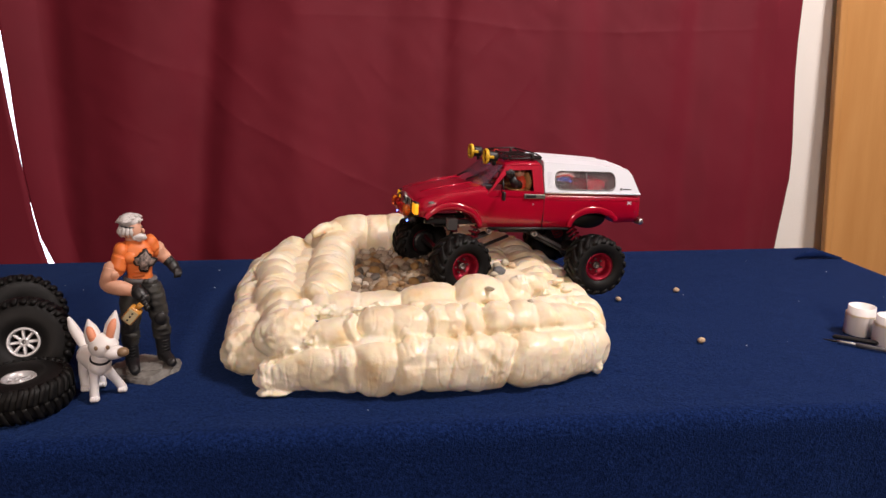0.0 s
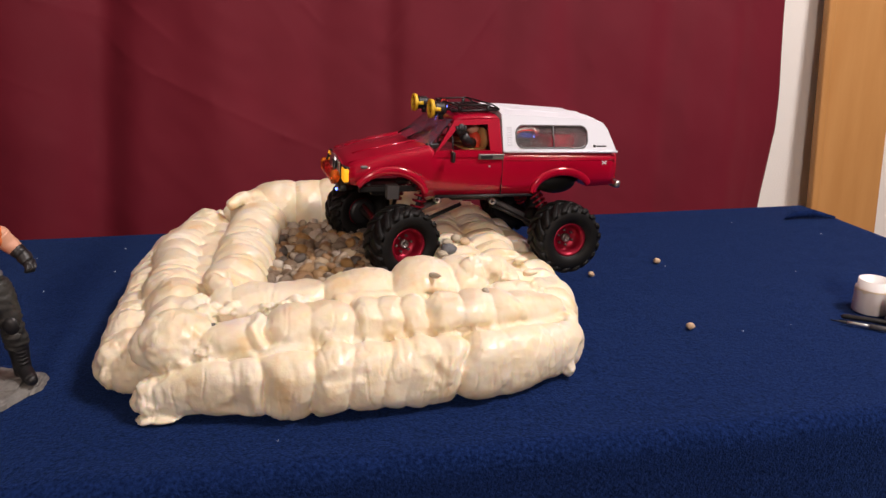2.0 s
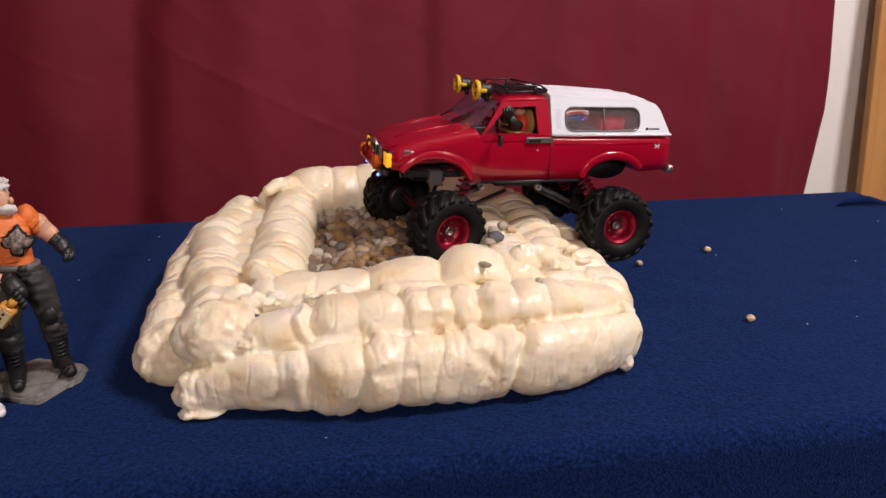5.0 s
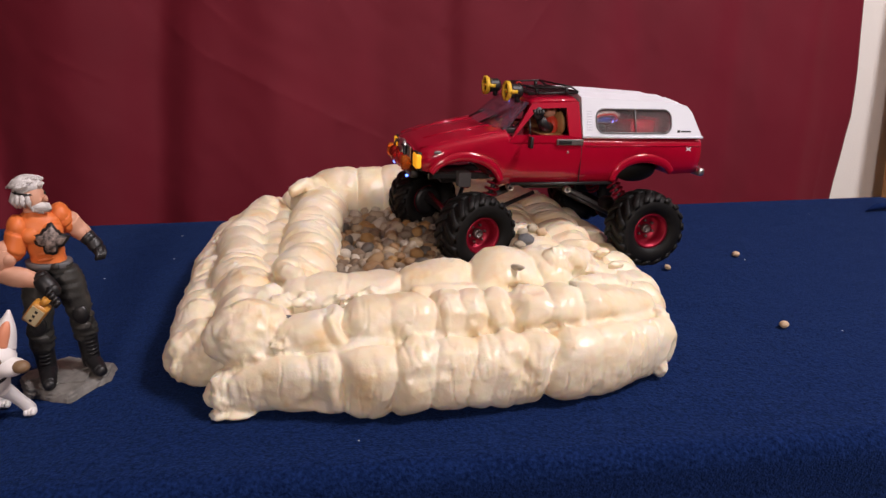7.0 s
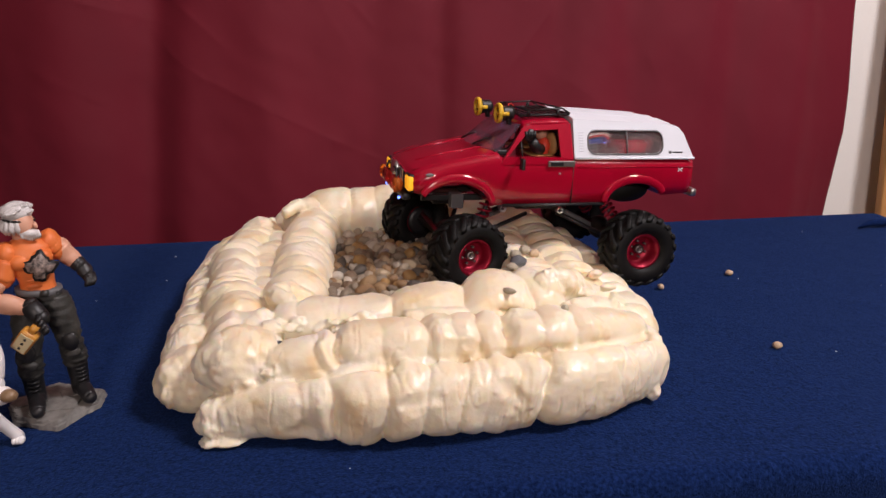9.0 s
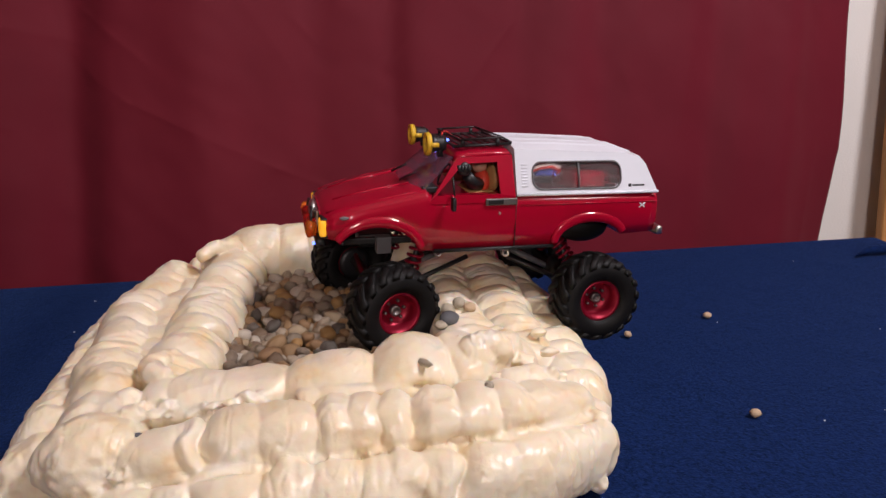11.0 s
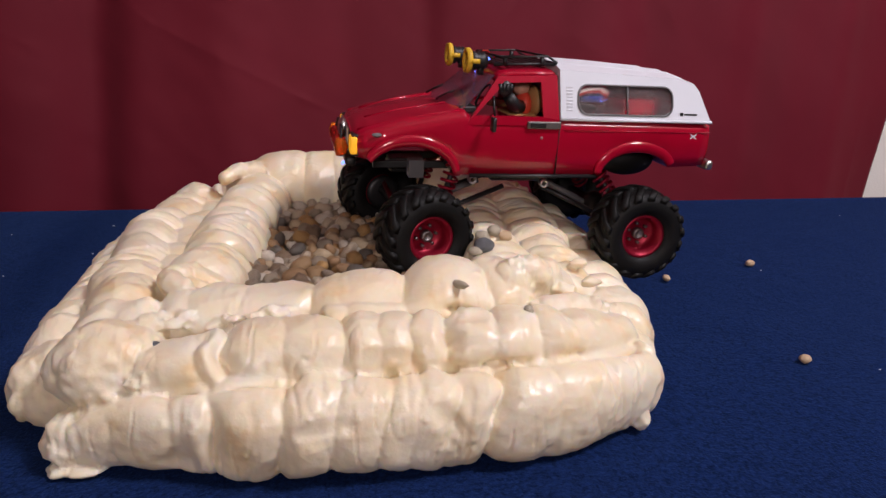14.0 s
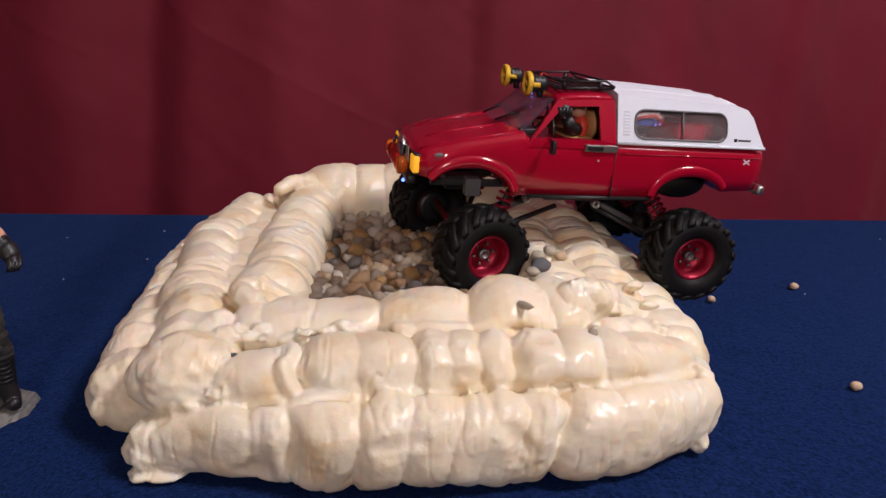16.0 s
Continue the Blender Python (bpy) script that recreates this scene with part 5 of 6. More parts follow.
def tread_block(r, half, lugs, lug_h, slant, s, material):
    """One slanted bar of the tread, on the half s of the tyre."""
    bm = bmesh.new()
    secs = []
    for t in np.linspace(0, 1, 6):
        h = s * half * (0.02 + 0.96 * t)
        rr = float(np.interp(t, [0, 0.45, 0.75, 0.9, 1.0], [r, r, r * 0.985, r * 0.955, r * 0.90]))
        b = slant * t * (0.6 + 0.4 * t)
        wd = 0.085 * (26 / lugs) * 0.8
        secs.append([(math.cos(b + db) * (rr + dr), math.sin(b + db) * (rr + dr), h) for db, dr in ((-wd, -lug_h * 1.5), (-wd * 0.9, lug_h * 0.5), (-wd * 0.65, lug_h), (wd * 0.65, lug_h), (wd * 0.9, lug_h * 0.5), (wd, -lug_h * 1.5))])
    loft(bm, secs)
    bmesh.ops.recalc_face_normals(bm, faces=bm.faces)
    me = bpy.data.meshes.new("tread_block")
    bm.to_mesh(me)
    bm.free()
    me.materials.append(material)
    me.polygons.foreach_set("use_smooth", [True] * len(me.polygons))
    return me


def add_tread(parent, m, blocks, lugs):
    """Tread bars all round a tyre, the two halves staggered."""
    for half_i, me in enumerate(blocks):
        for i in range(lugs):
            ob = new("tread_block", me)
            ob.parent = parent
            ob.matrix_basis = m @ pose(0, 0, 0, 0, 0, 360 * (i + 0.5 * half_i) / lugs)


TRUCK_TREAD = [tread_block(0.0355, 0.0180, 18, 0.0013, 0.34, s, RUBBER) for s in (-1, 1)]


def truck_wheel(x, y, z, spin, steer=0.0):
    out = -1 if y < 0 else 1
    base = pose(x, y, z, 0, 0, steer) @ pose(0, 0, 0, -90 * out, 0, 0) @ pose(0, 0, 0, 0, 0, spin)
    bm = bmesh.new()
    prof = [(0.0035, 0.0005), (0.0120, 0.0010), (0.0146, 0.0050), (0.0152, 0.0138), (0.0178, 0.0142), (0.0180, 0.0128), (0.0162, 0.0120), (0.0158, -0.012), (0.0035, -0.012)]
    add_lathe(bm, prof, 40, m=base)
    wheel = part("wheel", bm, RIM_RED, truck, "red metal beadlock wheel")
    bm = bmesh.new()
    tyre_mesh(bm, 0.0355, 0.0180, 0.0166)
    bmesh.ops.transform(bm, matrix=base, verts=bm.verts)
    part("tyre", bm, RUBBER, wheel, "black chevron-tread tyre")
    add_tread(wheel, base, TRUCK_TREAD, 18)
    bm = bmesh.new()
    add_lathe(bm, [(0.0046, 0.002), (0.0046, 0.0066), (0.0034, 0.0072), (0.0026, 0.0070), (0.0022, 0.0050), (0.0004, 0.0048)], 14, m=base)
    part("hub_nut", bm, DULL_METAL, wheel, "dull silver hub nut")
    bm = bmesh.new()
    add_lathe(bm, [(0.0004, -0.0140), (0.0110, -0.0140), (0.0158, -0.0124), (0.0158, -0.0110)], 24, m=base)
    part("hub_carrier", bm, BLACK_PL, wheel, "black inner hub carrier")
    for k in range(6):
        bm = bmesh.new()
        a = math.pi / 3 * k
        add_lathe(bm, [(0.0013, 0.002), (0.0013, 0.0050), (0.0005, 0.0053)], 8, m=base @ pose(0.0082 * math.cos(a), 0.0082 * math.sin(a), 0))
        part("bolt", bm, DULL_METAL, wheel)
    return wheel


truck_wheel(FRONT_X, -HUB_Y, HUB_Z, 10, steer=15)
truck_wheel(FRONT_X - 0.018, HUB_Y, HUB_Z - 0.003, 25, steer=15)
truck_wheel(REAR_X, -HUB_Y, HUB_Z, 40)
truck_wheel(REAR_X, HUB_Y, HUB_Z + 0.005, 5)

# chassis
for side in (-1, 1):
    bm = bmesh.new()
    add_box(bm, -0.020, side * 0.020, 0.0825, 0.200, 0.005, 0.006, bevel=0.001)
    part("chassis_rail", bm, BLACK_PL, truck, smooth=False)
for hx in (FRONT_X, REAR_X):
    bm = bmesh.new()
    add_tube(bm, [(hx, -0.062, HUB_Z), (hx - (0.015 if hx < 0 else 0), 0.062, HUB_Z)], 0.0046, 14)
    add_ball(bm, (hx, 0.006, HUB_Z), 0.0125, 0.012, 0.0125)
    part("axle", bm, BLACK_PL, truck, "black axle with round gear housing")
    for side in (-1, 1):
        top = (hx + 0.033, side * 0.044, 0.101) if hx < 0 else (hx - 0.022, side * 0.026, 0.086)
        foot = (hx + (0.015 if hx < 0 else 0.004), side * 0.042, HUB_Z + 0.004)
        bm = bmesh.new()
        add_tube(bm, [foot, top], 0.0022, 10)
        shock = part("shock_absorber", bm, BLACK_PL, truck)
        bm = bmesh.new()
        a, b = Vector(foot), Vector(top)
        ax = (b - a).normalized()
        e1 = ax.cross(Vector((0, 1, 0))).normalized()
        e2 = ax.cross(e1)
        coil = [a + (b - a) * (0.22 + 0.7 * i / 84) + 0.0062 * (math.cos(i * 2 * math.pi / 12) * e1 + math.sin(i * 2 * math.pi / 12) * e2) for i in range(85)]
        add_tube(bm, coil, 0.0013, 6)
        part("coil_spring", bm, RIM_RED, shock, "red coil spring")
        bm = bmesh.new()
        add_tube(bm, [(hx + (0.006 if hx < 0 else -0.006), side * 0.030, HUB_Z - 0.002), (hx * 0.12 + (0.012 if hx > 0 else 0.0), side * 0.024, 0.0655)], 0.0022, 8)
        part("suspension_link", bm, BLACK_PL, truck)
bm = bmesh.new()
add_tube(bm, [(FRONT_X - 0.014, -0.060, HUB_Z + 0.004), (FRONT_X - 0.014, 0.060, HUB_Z + 0.006)], 0.0022, 8)
part("steering_rod", bm, RIM_RED, truck, "red steering rod")
bm = bmesh.new()
add_box(bm, FRONT_X + 0.0, -0.027, 0.081, 0.0125, 0.012, 0.0145, bevel=0.0008)
part("steering_servo", bm, GREY_PL, truck, "grey steering servo", smooth=False)
bm = bmesh.new()
add_box(bm, FRONT_X - 0.003, 0.010, 0.078, 0.030, 0.030, 0.012, bevel=0.002)
part("gear_tray", bm, BLACK_PL, truck, smooth=False)
bm = bmesh.new()
add_box(bm, 0.005, 0, 0.0745, 0.050, 0.034, 0.014, bevel=0.003)
part("gearbox", bm, BLACK_PL, truck, smooth=False)
bm = bmesh.new()
add_tube(bm, [(FRONT_X + 0.01, 0.006, HUB_Z + 0.002), (-0.025, 0.004, 0.064)], 0.0028, 8)
part("drive_shaft", bm, GREY_PL, truck)
bm = bmesh.new()
add_tube(bm, [(REAR_X - 0.01, 0.006, HUB_Z + 0.002), (0.035, 0.004, 0.064)], 0.0028, 8)
part("drive_shaft", bm, GREY_PL, truck)
for x, z in ((0.0215, 0.0705), (-0.040, 0.0735)):
    bm = bmesh.new()
    add_lathe(bm, [(0.0018, -0.003), (0.0036, -0.003), (0.0036, 0.003), (0.0018, 0.003)], 16, closed=True, m=pose(x, -0.034, z, 90, 0, 0))
    part("rod_end", bm, CHROME, truck)
bm = bmesh.new()
add_box(bm, FRONT_X + 0.004, 0, 0.1085, 0.060, 0.085, 0.003)
part("wheel_well", bm, BLACK_PL, truck, smooth=False)
for side in (-1, 1):
    bm = bmesh.new()
    add_ball(bm, (REAR_X + 0.003, side * 0.036, 0.0925), 0.0245, 0.0135, 0.0140, u=28, v=16)
    part("wheel_well", bm, RUBBER, truck, "black moulded inner wheel well")

# doll at the wheel, one plain mesh
bm = bmesh.new()
add_ball(bm, (-0.0020, -0.0330, 0.1345), 0.0066, 0.0105, 0.0105, mi=0)
add_tube(bm, [(-0.007, -0.040, 0.1330), (-0.014, -0.046, 0.1355), (-0.0200, -0.0510, 0.1425)], [0.0058, 0.0054, 0.0046], 12, mi=2)
add_ball(bm, (-0.0235, -0.0525, 0.1485), 0.0064, 0.0040, 0.0064, mi=2)
for k in range(4):
    add_tube(bm, [(-0.0285 + 0.0029 * k, -0.0552, 0.1520), (-0.0280 + 0.0026 * k, -0.0562, 0.1465)], 0.0017, 8, mi=2)
add_ball(bm, (-0.0045, -0.0330, 0.1480), 0.0066, 0.0062, 0.0066, mi=1)
add_ball(bm, (-0.0005, -0.0300, 0.1525), 0.0058, 0.0062, 0.0048, mi=3)
part("driver_doll", bm, [SHIRT_RED, SKIN_PL, BLACK_PL, TAN], truck, "small plain doll in red-orange with black gloves")

# ---- figures, tyres and paint things beside the mound ----
STONE = surface("grey_stone_plastic", (0.13, 0.125, 0.115), (0.24, 0.23, 0.21), 120, 0.6, fine=500, bump=0.0005)
TROUSER = surface("dark_trouser_plastic", (0.022, 0.022, 0.020), (0.042, 0.041, 0.037), 90, 0.5, fine=500, bump=0.0003)
HAIR = surface("white_hair_plastic", (0.55, 0.53, 0.52), (0.72, 0.70, 0.69), 260, 0.5, fine=700, bump=0.0006)
PRINT = surface("dark_print", (0.02, 0.018, 0.018), (0.42, 0.33, 0.29), 360, 0.5, detail=2.0)
WHITE_TOY = surface("white_toy_plastic", (0.80, 0.77, 0.75), (0.84, 0.81, 0.79), 40, 0.35, sss=0.05)
PINK_TOY = surface("peach_ear_plastic", (0.75, 0.30, 0.17), None, 60, 0.45)
BROWN_TOY = surface("brown_nose_plastic", (0.22, 0.14, 0.075), None, 60, 0.35)
CREAM = surface("cream_label", (0.62, 0.53, 0.30), (0.70, 0.60, 0.36), 120, 0.5)
BOTTLE = surface("amber_plastic", (0.50, 0.22, 0.03), (0.58, 0.28, 0.05), 60, 0.25)

base = thing("display_base", pose(-0.2115, 0.688, 0.7490, 0, 0, 8), "broken grey stone-like base under the action figure", "display base")
bm = bmesh.new()
rng = random.Random(5)
outline = [(-0.034, 0.008), (-0.024, -0.016), (-0.008, -0.026), (0.010, -0.036), (0.020, -0.022), (0.034, -0.008), (0.036, 0.012), (0.014, 0.024), (-0.004, 0.036), (-0.022, 0.024)]
pts = resample(outline, 60)
rings = []
for h, s in ((0.0, 1.0), (0.0032, 0.985), (0.0040, 0.955), (0.0062, 0.935), (0.0070, 0.90)):
    rings.append([bm.verts.new((x * s + rng.uniform(-1, 1) * 0.0006, y * s + rng.uniform(-1, 1) * 0.0006, h + rng.uniform(-1, 1) * 0.0003)) for x, y in pts])
for a, b in zip(rings, rings[1:]):
    for k in range(60):
        bm.faces.new((a[k], a[(k + 1) % 60], b[(k + 1) % 60], b[k]))
c = bm.verts.new((0, 0, 0.0072))
for k in range(60):
    bm.faces.new((rings[-1][k], rings[-1][(k + 1) % 60], c))
part("stone_slab", bm, STONE, base, smooth=False)
for x, y, sx, sy, turn in ((-0.016, 0.006, 0.022, 0.016, 12), (0.008, -0.008, 0.024, 0.017, -8), (0.014, 0.010, 0.020, 0.013, 20), (-0.006, -0.014, 0.014, 0.010, 35)):
    bm = bmesh.new()
    add_box(bm, 0, 0, 0, sx, sy, 0.0024, m=pose(x, y, 0.0076, 2, -2, turn), bevel=0.0006)
    part("paving_piece", bm, STONE, base, smooth=False)


def limb(bm, pts, radii, mi, sides=14):
    """A tapered limb with rounded ends through points (x, y, z)."""
    at, path = smooth_path([(*p, r) for p, r in zip(pts, radii)], 0.0015)
    add_tube(bm, [tuple(p[:3]) for p in path], [float(p[3]) for p in path], sides, mi)
    for p in (path[0], path[-1]):
        add_ball(bm, p[:3], p[3] * 0.98, mi=mi, u=12, v=8)


# action figure, one plain mesh
def rings_loft(bm, rows, mi, sides=24, power=1.0):
    """A closed body of elliptical rings: (x, y, z, half width, half depth)."""
    rings = []
    for x, y, z, rx, ry in rows:
        ring = []
        for k in range(sides):
            a = 2 * math.pi * k / sides
            ring.append((x + rx * math.copysign(abs(math.cos(a)) ** power, math.cos(a)), y + ry * math.copysign(abs(math.sin(a)) ** power, math.sin(a)), z))
        rings.append(ring)
    loft(bm, rings, mi)


def dense(rows, n):
    """Rows of numbers, smoothly resampled to n rows."""
    rows = np.array(rows, float)
    at = np.linspace(0, len(rows) - 1, n)
    return np.stack([np.interp(at, range(len(rows)), rows[:, c]) for c in range(rows.shape[1])], 1)


bm = bmesh.new()
# trousers: two legs, seat, knee pads
rings_loft(bm, dense([(-0.2130, 0.686, 0.8440, 0.0104, 0.0100), (-0.2142, 0.683, 0.8320, 0.0108, 0.0108), (-0.2153, 0.680, 0.8180, 0.0098, 0.0100), (-0.2165, 0.678, 0.8040, 0.0084, 0.0088), (-0.2182, 0.680, 0.7940, 0.0088, 0.0092), (-0.2195, 0.682, 0.7850, 0.0084, 0.0086), (-0.2200, 0.683, 0.7815, 0.0070, 0.0072)], 46), 0)
rings_loft(bm, dense([(-0.1980, 0.690, 0.8440, 0.0104, 0.0100), (-0.1952, 0.690, 0.8320, 0.0108, 0.0108), (-0.1930, 0.690, 0.8180, 0.0098, 0.0100), (-0.1914, 0.690, 0.8060, 0.0084, 0.0088), (-0.1914, 0.692, 0.7960, 0.0088, 0.0092), (-0.1920, 0.694, 0.7880, 0.0084, 0.0086), (-0.1922, 0.695, 0.7845, 0.0070, 0.0072)], 46), 0)
rings_loft(bm, dense([(-0.2055, 0.688, 0.8360, 0.0130, 0.0090), (-0.2055, 0.688, 0.8420, 0.0158, 0.0112), (-0.2052, 0.688, 0.8500, 0.0148, 0.0108)], 14), 0)
for x, y, z in ((-0.2152, 0.6712, 0.8055), (-0.1890, 0.6830, 0.8080)):
    add_ball(bm, (x, y, z), 0.0066, 0.0036, 0.0078, mi=1)
    add_ball(bm, (x, y + 0.001, z - 0.010), 0.0064, 0.0034, 0.0040, mi=0)
# belt with a plain buckle
add_lathe(bm, [(0.0150, -0.0022), (0.0157, -0.0018), (0.0157, 0.0018), (0.0150, 0.0022)], 28, m=pose(-0.2053, 0.688, 0.8490, 0, 5, 0) @ Matrix.Diagonal((1, 0.76, 1, 1)), mi=6)
add_box(bm, -0.1990, 0.6765, 0.8492, 0.0052, 0.0016, 0.0042, m=None)
# boots with laces
for x, y, tx, ty in ((-0.2203, 0.684, -0.2125, 0.664), (-0.1925, 0.696, -0.1810, 0.680)):
    rings_loft(bm, dense([(x, y, 0.7865, 0.0074, 0.0078), (x, y, 0.7780, 0.0071, 0.0074), (x, y, 0.7690, 0.0066, 0.0068), (x, y, 0.7600, 0.0064, 0.0066)], 18), 1)
    limb(bm, [(x - (tx - x) * 0.30, y - (ty - y) * 0.26, 0.7612), (x, y, 0.7640), (x + (tx - x) * 0.55, y + (ty - y) * 0.55, 0.7628), (tx, ty, 0.7612)], [0.0046, 0.0060, 0.0058, 0.0048], 1)
    dx, dy = (tx - x) / math.hypot(tx - x, ty - y), (ty - y) / math.hypot(tx - x, ty - y)
    for k in range(6):
        zc = 0.7850 - 0.0032 * k
        add_tube(bm, [(x + dx * 0.0070 - dy * 0.0040, y + dy * 0.0070 + dx * 0.0040, zc), (x + dx * 0.0080, y + dy * 0.0080, zc - 0.0006), (x + dx * 0.0070 + dy * 0.0040, y + dy * 0.0070 - dx * 0.0040, zc)], 0.0007, 6, mi=1)
# shirt: chest, belly, chest muscles, sleeves
rings_loft(bm, dense([(-0.2050, 0.688, 0.8500, 0.0138, 0.0100), (-0.2052, 0.688, 0.8550, 0.0134, 0.0100), (-0.2056, 0.6875, 0.8620, 0.0146, 0.0108), (-0.2062, 0.687, 0.8700, 0.0162, 0.0120), (-0.2068, 0.687, 0.8770, 0.0172, 0.0120), (-0.2072, 0.688, 0.8830, 0.0168, 0.0106), (-0.2078, 0.688, 0.8870, 0.0118, 0.0084), (-0.2082, 0.688, 0.8900, 0.0072, 0.0066)], 40), 2, 32, 0.85)
add_ball(bm, (-0.2140, 0.6795, 0.8735), 0.0098, 0.0060, 0.0068, mi=2)
add_ball(bm, (-0.1990, 0.6790, 0.8750), 0.0094, 0.0060, 0.0068, mi=2)
for k in range(3):
    add_ball(bm, (-0.2065, 0.6795, 0.8545 + 0.0045 * k), 0.0070, 0.0030, 0.0024, mi=2)
add_ball(bm, (-0.2228, 0.6845, 0.8790), 0.0088, 0.0090, 0.0096, mi=2)
limb(bm, [(-0.2245, 0.684, 0.8740), (-0.2278, 0.682, 0.8660), (-0.2290, 0.682, 0.8635)], [0.0093, 0.0086, 0.0089], 2, 18)
add_ball(bm, (-0.1905, 0.691, 0.8830), 0.0088, 0.0088, 0.0092, mi=2)
limb(bm, [(-0.1900, 0.692, 0.8815), (-0.1870, 0.693, 0.8765)], [0.0092, 0.0090], 2, 18)
# arms and gloves: the one with the bottle bends forward, the other hangs out
limb(bm, [(-0.2300, 0.682, 0.8640), (-0.2332, 0.6795, 0.8550), (-0.2326, 0.6760, 0.8475), (-0.2225, 0.6710, 0.8455), (-0.2120, 0.6690, 0.8430), (-0.2050, 0.668, 0.8420)], [0.0080, 0.0076, 0.0070, 0.0077, 0.0058, 0.0048], 3, 18)
add_ball(bm, (-0.2292, 0.6765, 0.8580), 0.0052, 0.0050, 0.0066, mi=3)
limb(bm, [(-0.2058, 0.6690, 0.8435), (-0.2020, 0.6670, 0.8398), (-0.1975, 0.6650, 0.8355)], [0.0060, 0.0068, 0.0062], 1)
for k in range(4):
    add_tube(bm, [(-0.1985 + 0.0016 * k, 0.6620 - 0.0006 * k, 0.8390 - 0.0030 * k), (-0.1962 + 0.0012 * k, 0.6590, 0.8370 - 0.0030 * k), (-0.1990 + 0.0012 * k, 0.6580, 0.8342 - 0.0028 * k)], 0.0020, 8, mi=1)
limb(bm, [(-0.1875, 0.693, 0.8775), (-0.1835, 0.694, 0.8705), (-0.1800, 0.693, 0.8660), (-0.1765, 0.692, 0.8620)], [0.0074, 0.0068, 0.0064, 0.0046], 3, 16)
limb(bm, [(-0.1785, 0.692, 0.8640), (-0.1768, 0.691, 0.8622)], [0.0058, 0.0058], 1)
limb(bm, [(-0.1762, 0.691, 0.8615), (-0.1738, 0.690, 0.8580), (-0.1722, 0.689, 0.8545)], [0.0050, 0.0056, 0.0044], 1)
for k in range(4):
    add_tube(bm, [(-0.1735 + 0.0016 * k, 0.6860 + 0.0012 * k, 0.8560), (-0.1722 + 0.0014 * k, 0.6850 + 0.0012 * k, 0.8520), (-0.1728 + 0.0012 * k, 0.6862 + 0.0012 * k, 0.8490)], 0.0017, 8, mi=1)
# head with swept hair and beard, no face
limb(bm, [(-0.2085, 0.688, 0.888), (-0.2085, 0.687, 0.895)], [0.0068, 0.0066], 3)
add_ball(bm, (-0.2070, 0.684, 0.8995), 0.0076, 0.0084, 0.0102, mi=3)
add_ball(bm, (-0.1995, 0.6780, 0.8990), 0.0018, 0.0022, 0.0026, mi=3, u=8, v=6)
add_ball(bm, (-0.2095, 0.687, 0.9085), 0.0104, 0.0106, 0.0074, mi=4)
rng = random.Random(8)
for k in range(38):
    a, b = rng.uniform(-math.pi, math.pi), rng.uniform(0.0, 1.3)
    cx, cy, cz = -0.2095 + 0.0098 * math.cos(a) * math.cos(b), 0.687 + 0.0100 * math.sin(a) * math.cos(b), 0.9075 + 0.0066 * math.sin(b)
    add_tube(bm, [(cx + 0.0030, cy - 0.0030, cz + 0.0012), (cx, cy, cz), (cx - 0.0034, cy + 0.0026, cz - 0.0022)], [0.0006, 0.0016, 0.0005], 6, mi=4)
for k in range(9):
    a = math.radians(95 + 22 * k)
    add_tube(bm, [(-0.2095 + 0.0086 * math.cos(a), 0.687 + 0.0086 * math.sin(a), 0.9040), (-0.2105 + 0.0098 * math.cos(a), 0.687 + 0.0096 * math.sin(a), 0.8980), (-0.2100 + 0.0086 * math.cos(a), 0.687 + 0.0086 * math.sin(a), 0.8935)], [0.0018, 0.0024, 0.0008], 7, mi=4)
add_ball(bm, (-0.2035, 0.6785, 0.8935), 0.0062, 0.0036, 0.0036, mi=4)
for k in range(9):
    x = -0.2090 + 0.0013 * k
    add_tube(bm, [(x, 0.6785 - 0.0010 * math.sin(k * 0.4), 0.8955), (x + 0.0006, 0.6770, 0.8920), (x + 0.0010, 0.6775, 0.8880 + 0.0005 * abs(k - 4))], [0.0010, 0.0014, 0.0004], 6, mi=4)
add_lathe(bm, [(0.0098, -0.0010), (0.0106, 0.0), (0.0098, 0.0010), (0.0090, 0.0)], 24, closed=True, m=pose(-0.2090, 0.6865, 0.9030, 0, 8, 0), mi=1)
# jagged dark print on the chest, a plain shape with pale flecks
for scale, lift, mi in ((1.0, 0.0, 1), (0.80, 0.0006, 5)):
    centre = Vector((-0.2015, 0.6722 - lift, 0.8700))
    ring = []
    for k in range(28):
        a = 2 * math.pi * k / 28
        r = 0.0098 * scale * (1 + 0.20 * math.cos(4 * a + 0.6) + 0.10 * math.cos(9 * a))
        ring.append(bm.verts.new(centre + Vector((r * math.cos(a), 0.0012 * (r * math.cos(a) / 0.008) ** 2, r * math.sin(a)))))
    back = [bm.verts.new(v.co + Vector((0, 0.004, 0))) for v in ring]
    mid = bm.verts.new(centre)
    for k in range(28):
        bm.faces.new((ring[k], ring[(k + 1) % 28], mid)).material_index = mi
        bm.faces.new((back[k], back[(k + 1) % 28], ring[(k + 1) % 28], ring[k])).material_index = mi
for v in bm.verts:
    if v.link_faces and v.link_faces[0].material_index == 2:
        v.co.x = -0.2060 + (v.co.x + 0.2060) * 0.84
    # the upper body turns a little over the hips
    k = max(0.0, min(1.0, (v.co.z - 0.842) / 0.020))
    turn = math.radians(22) * k * k * (3 - 2 * k)
    dx, dy = v.co.x + 0.2060, v.co.y - 0.688
    v.co.x, v.co.y = -0.2060 + dx * math.cos(turn) - dy * math.sin(turn), 0.688 + dx * math.sin(turn) + dy * math.cos(turn)
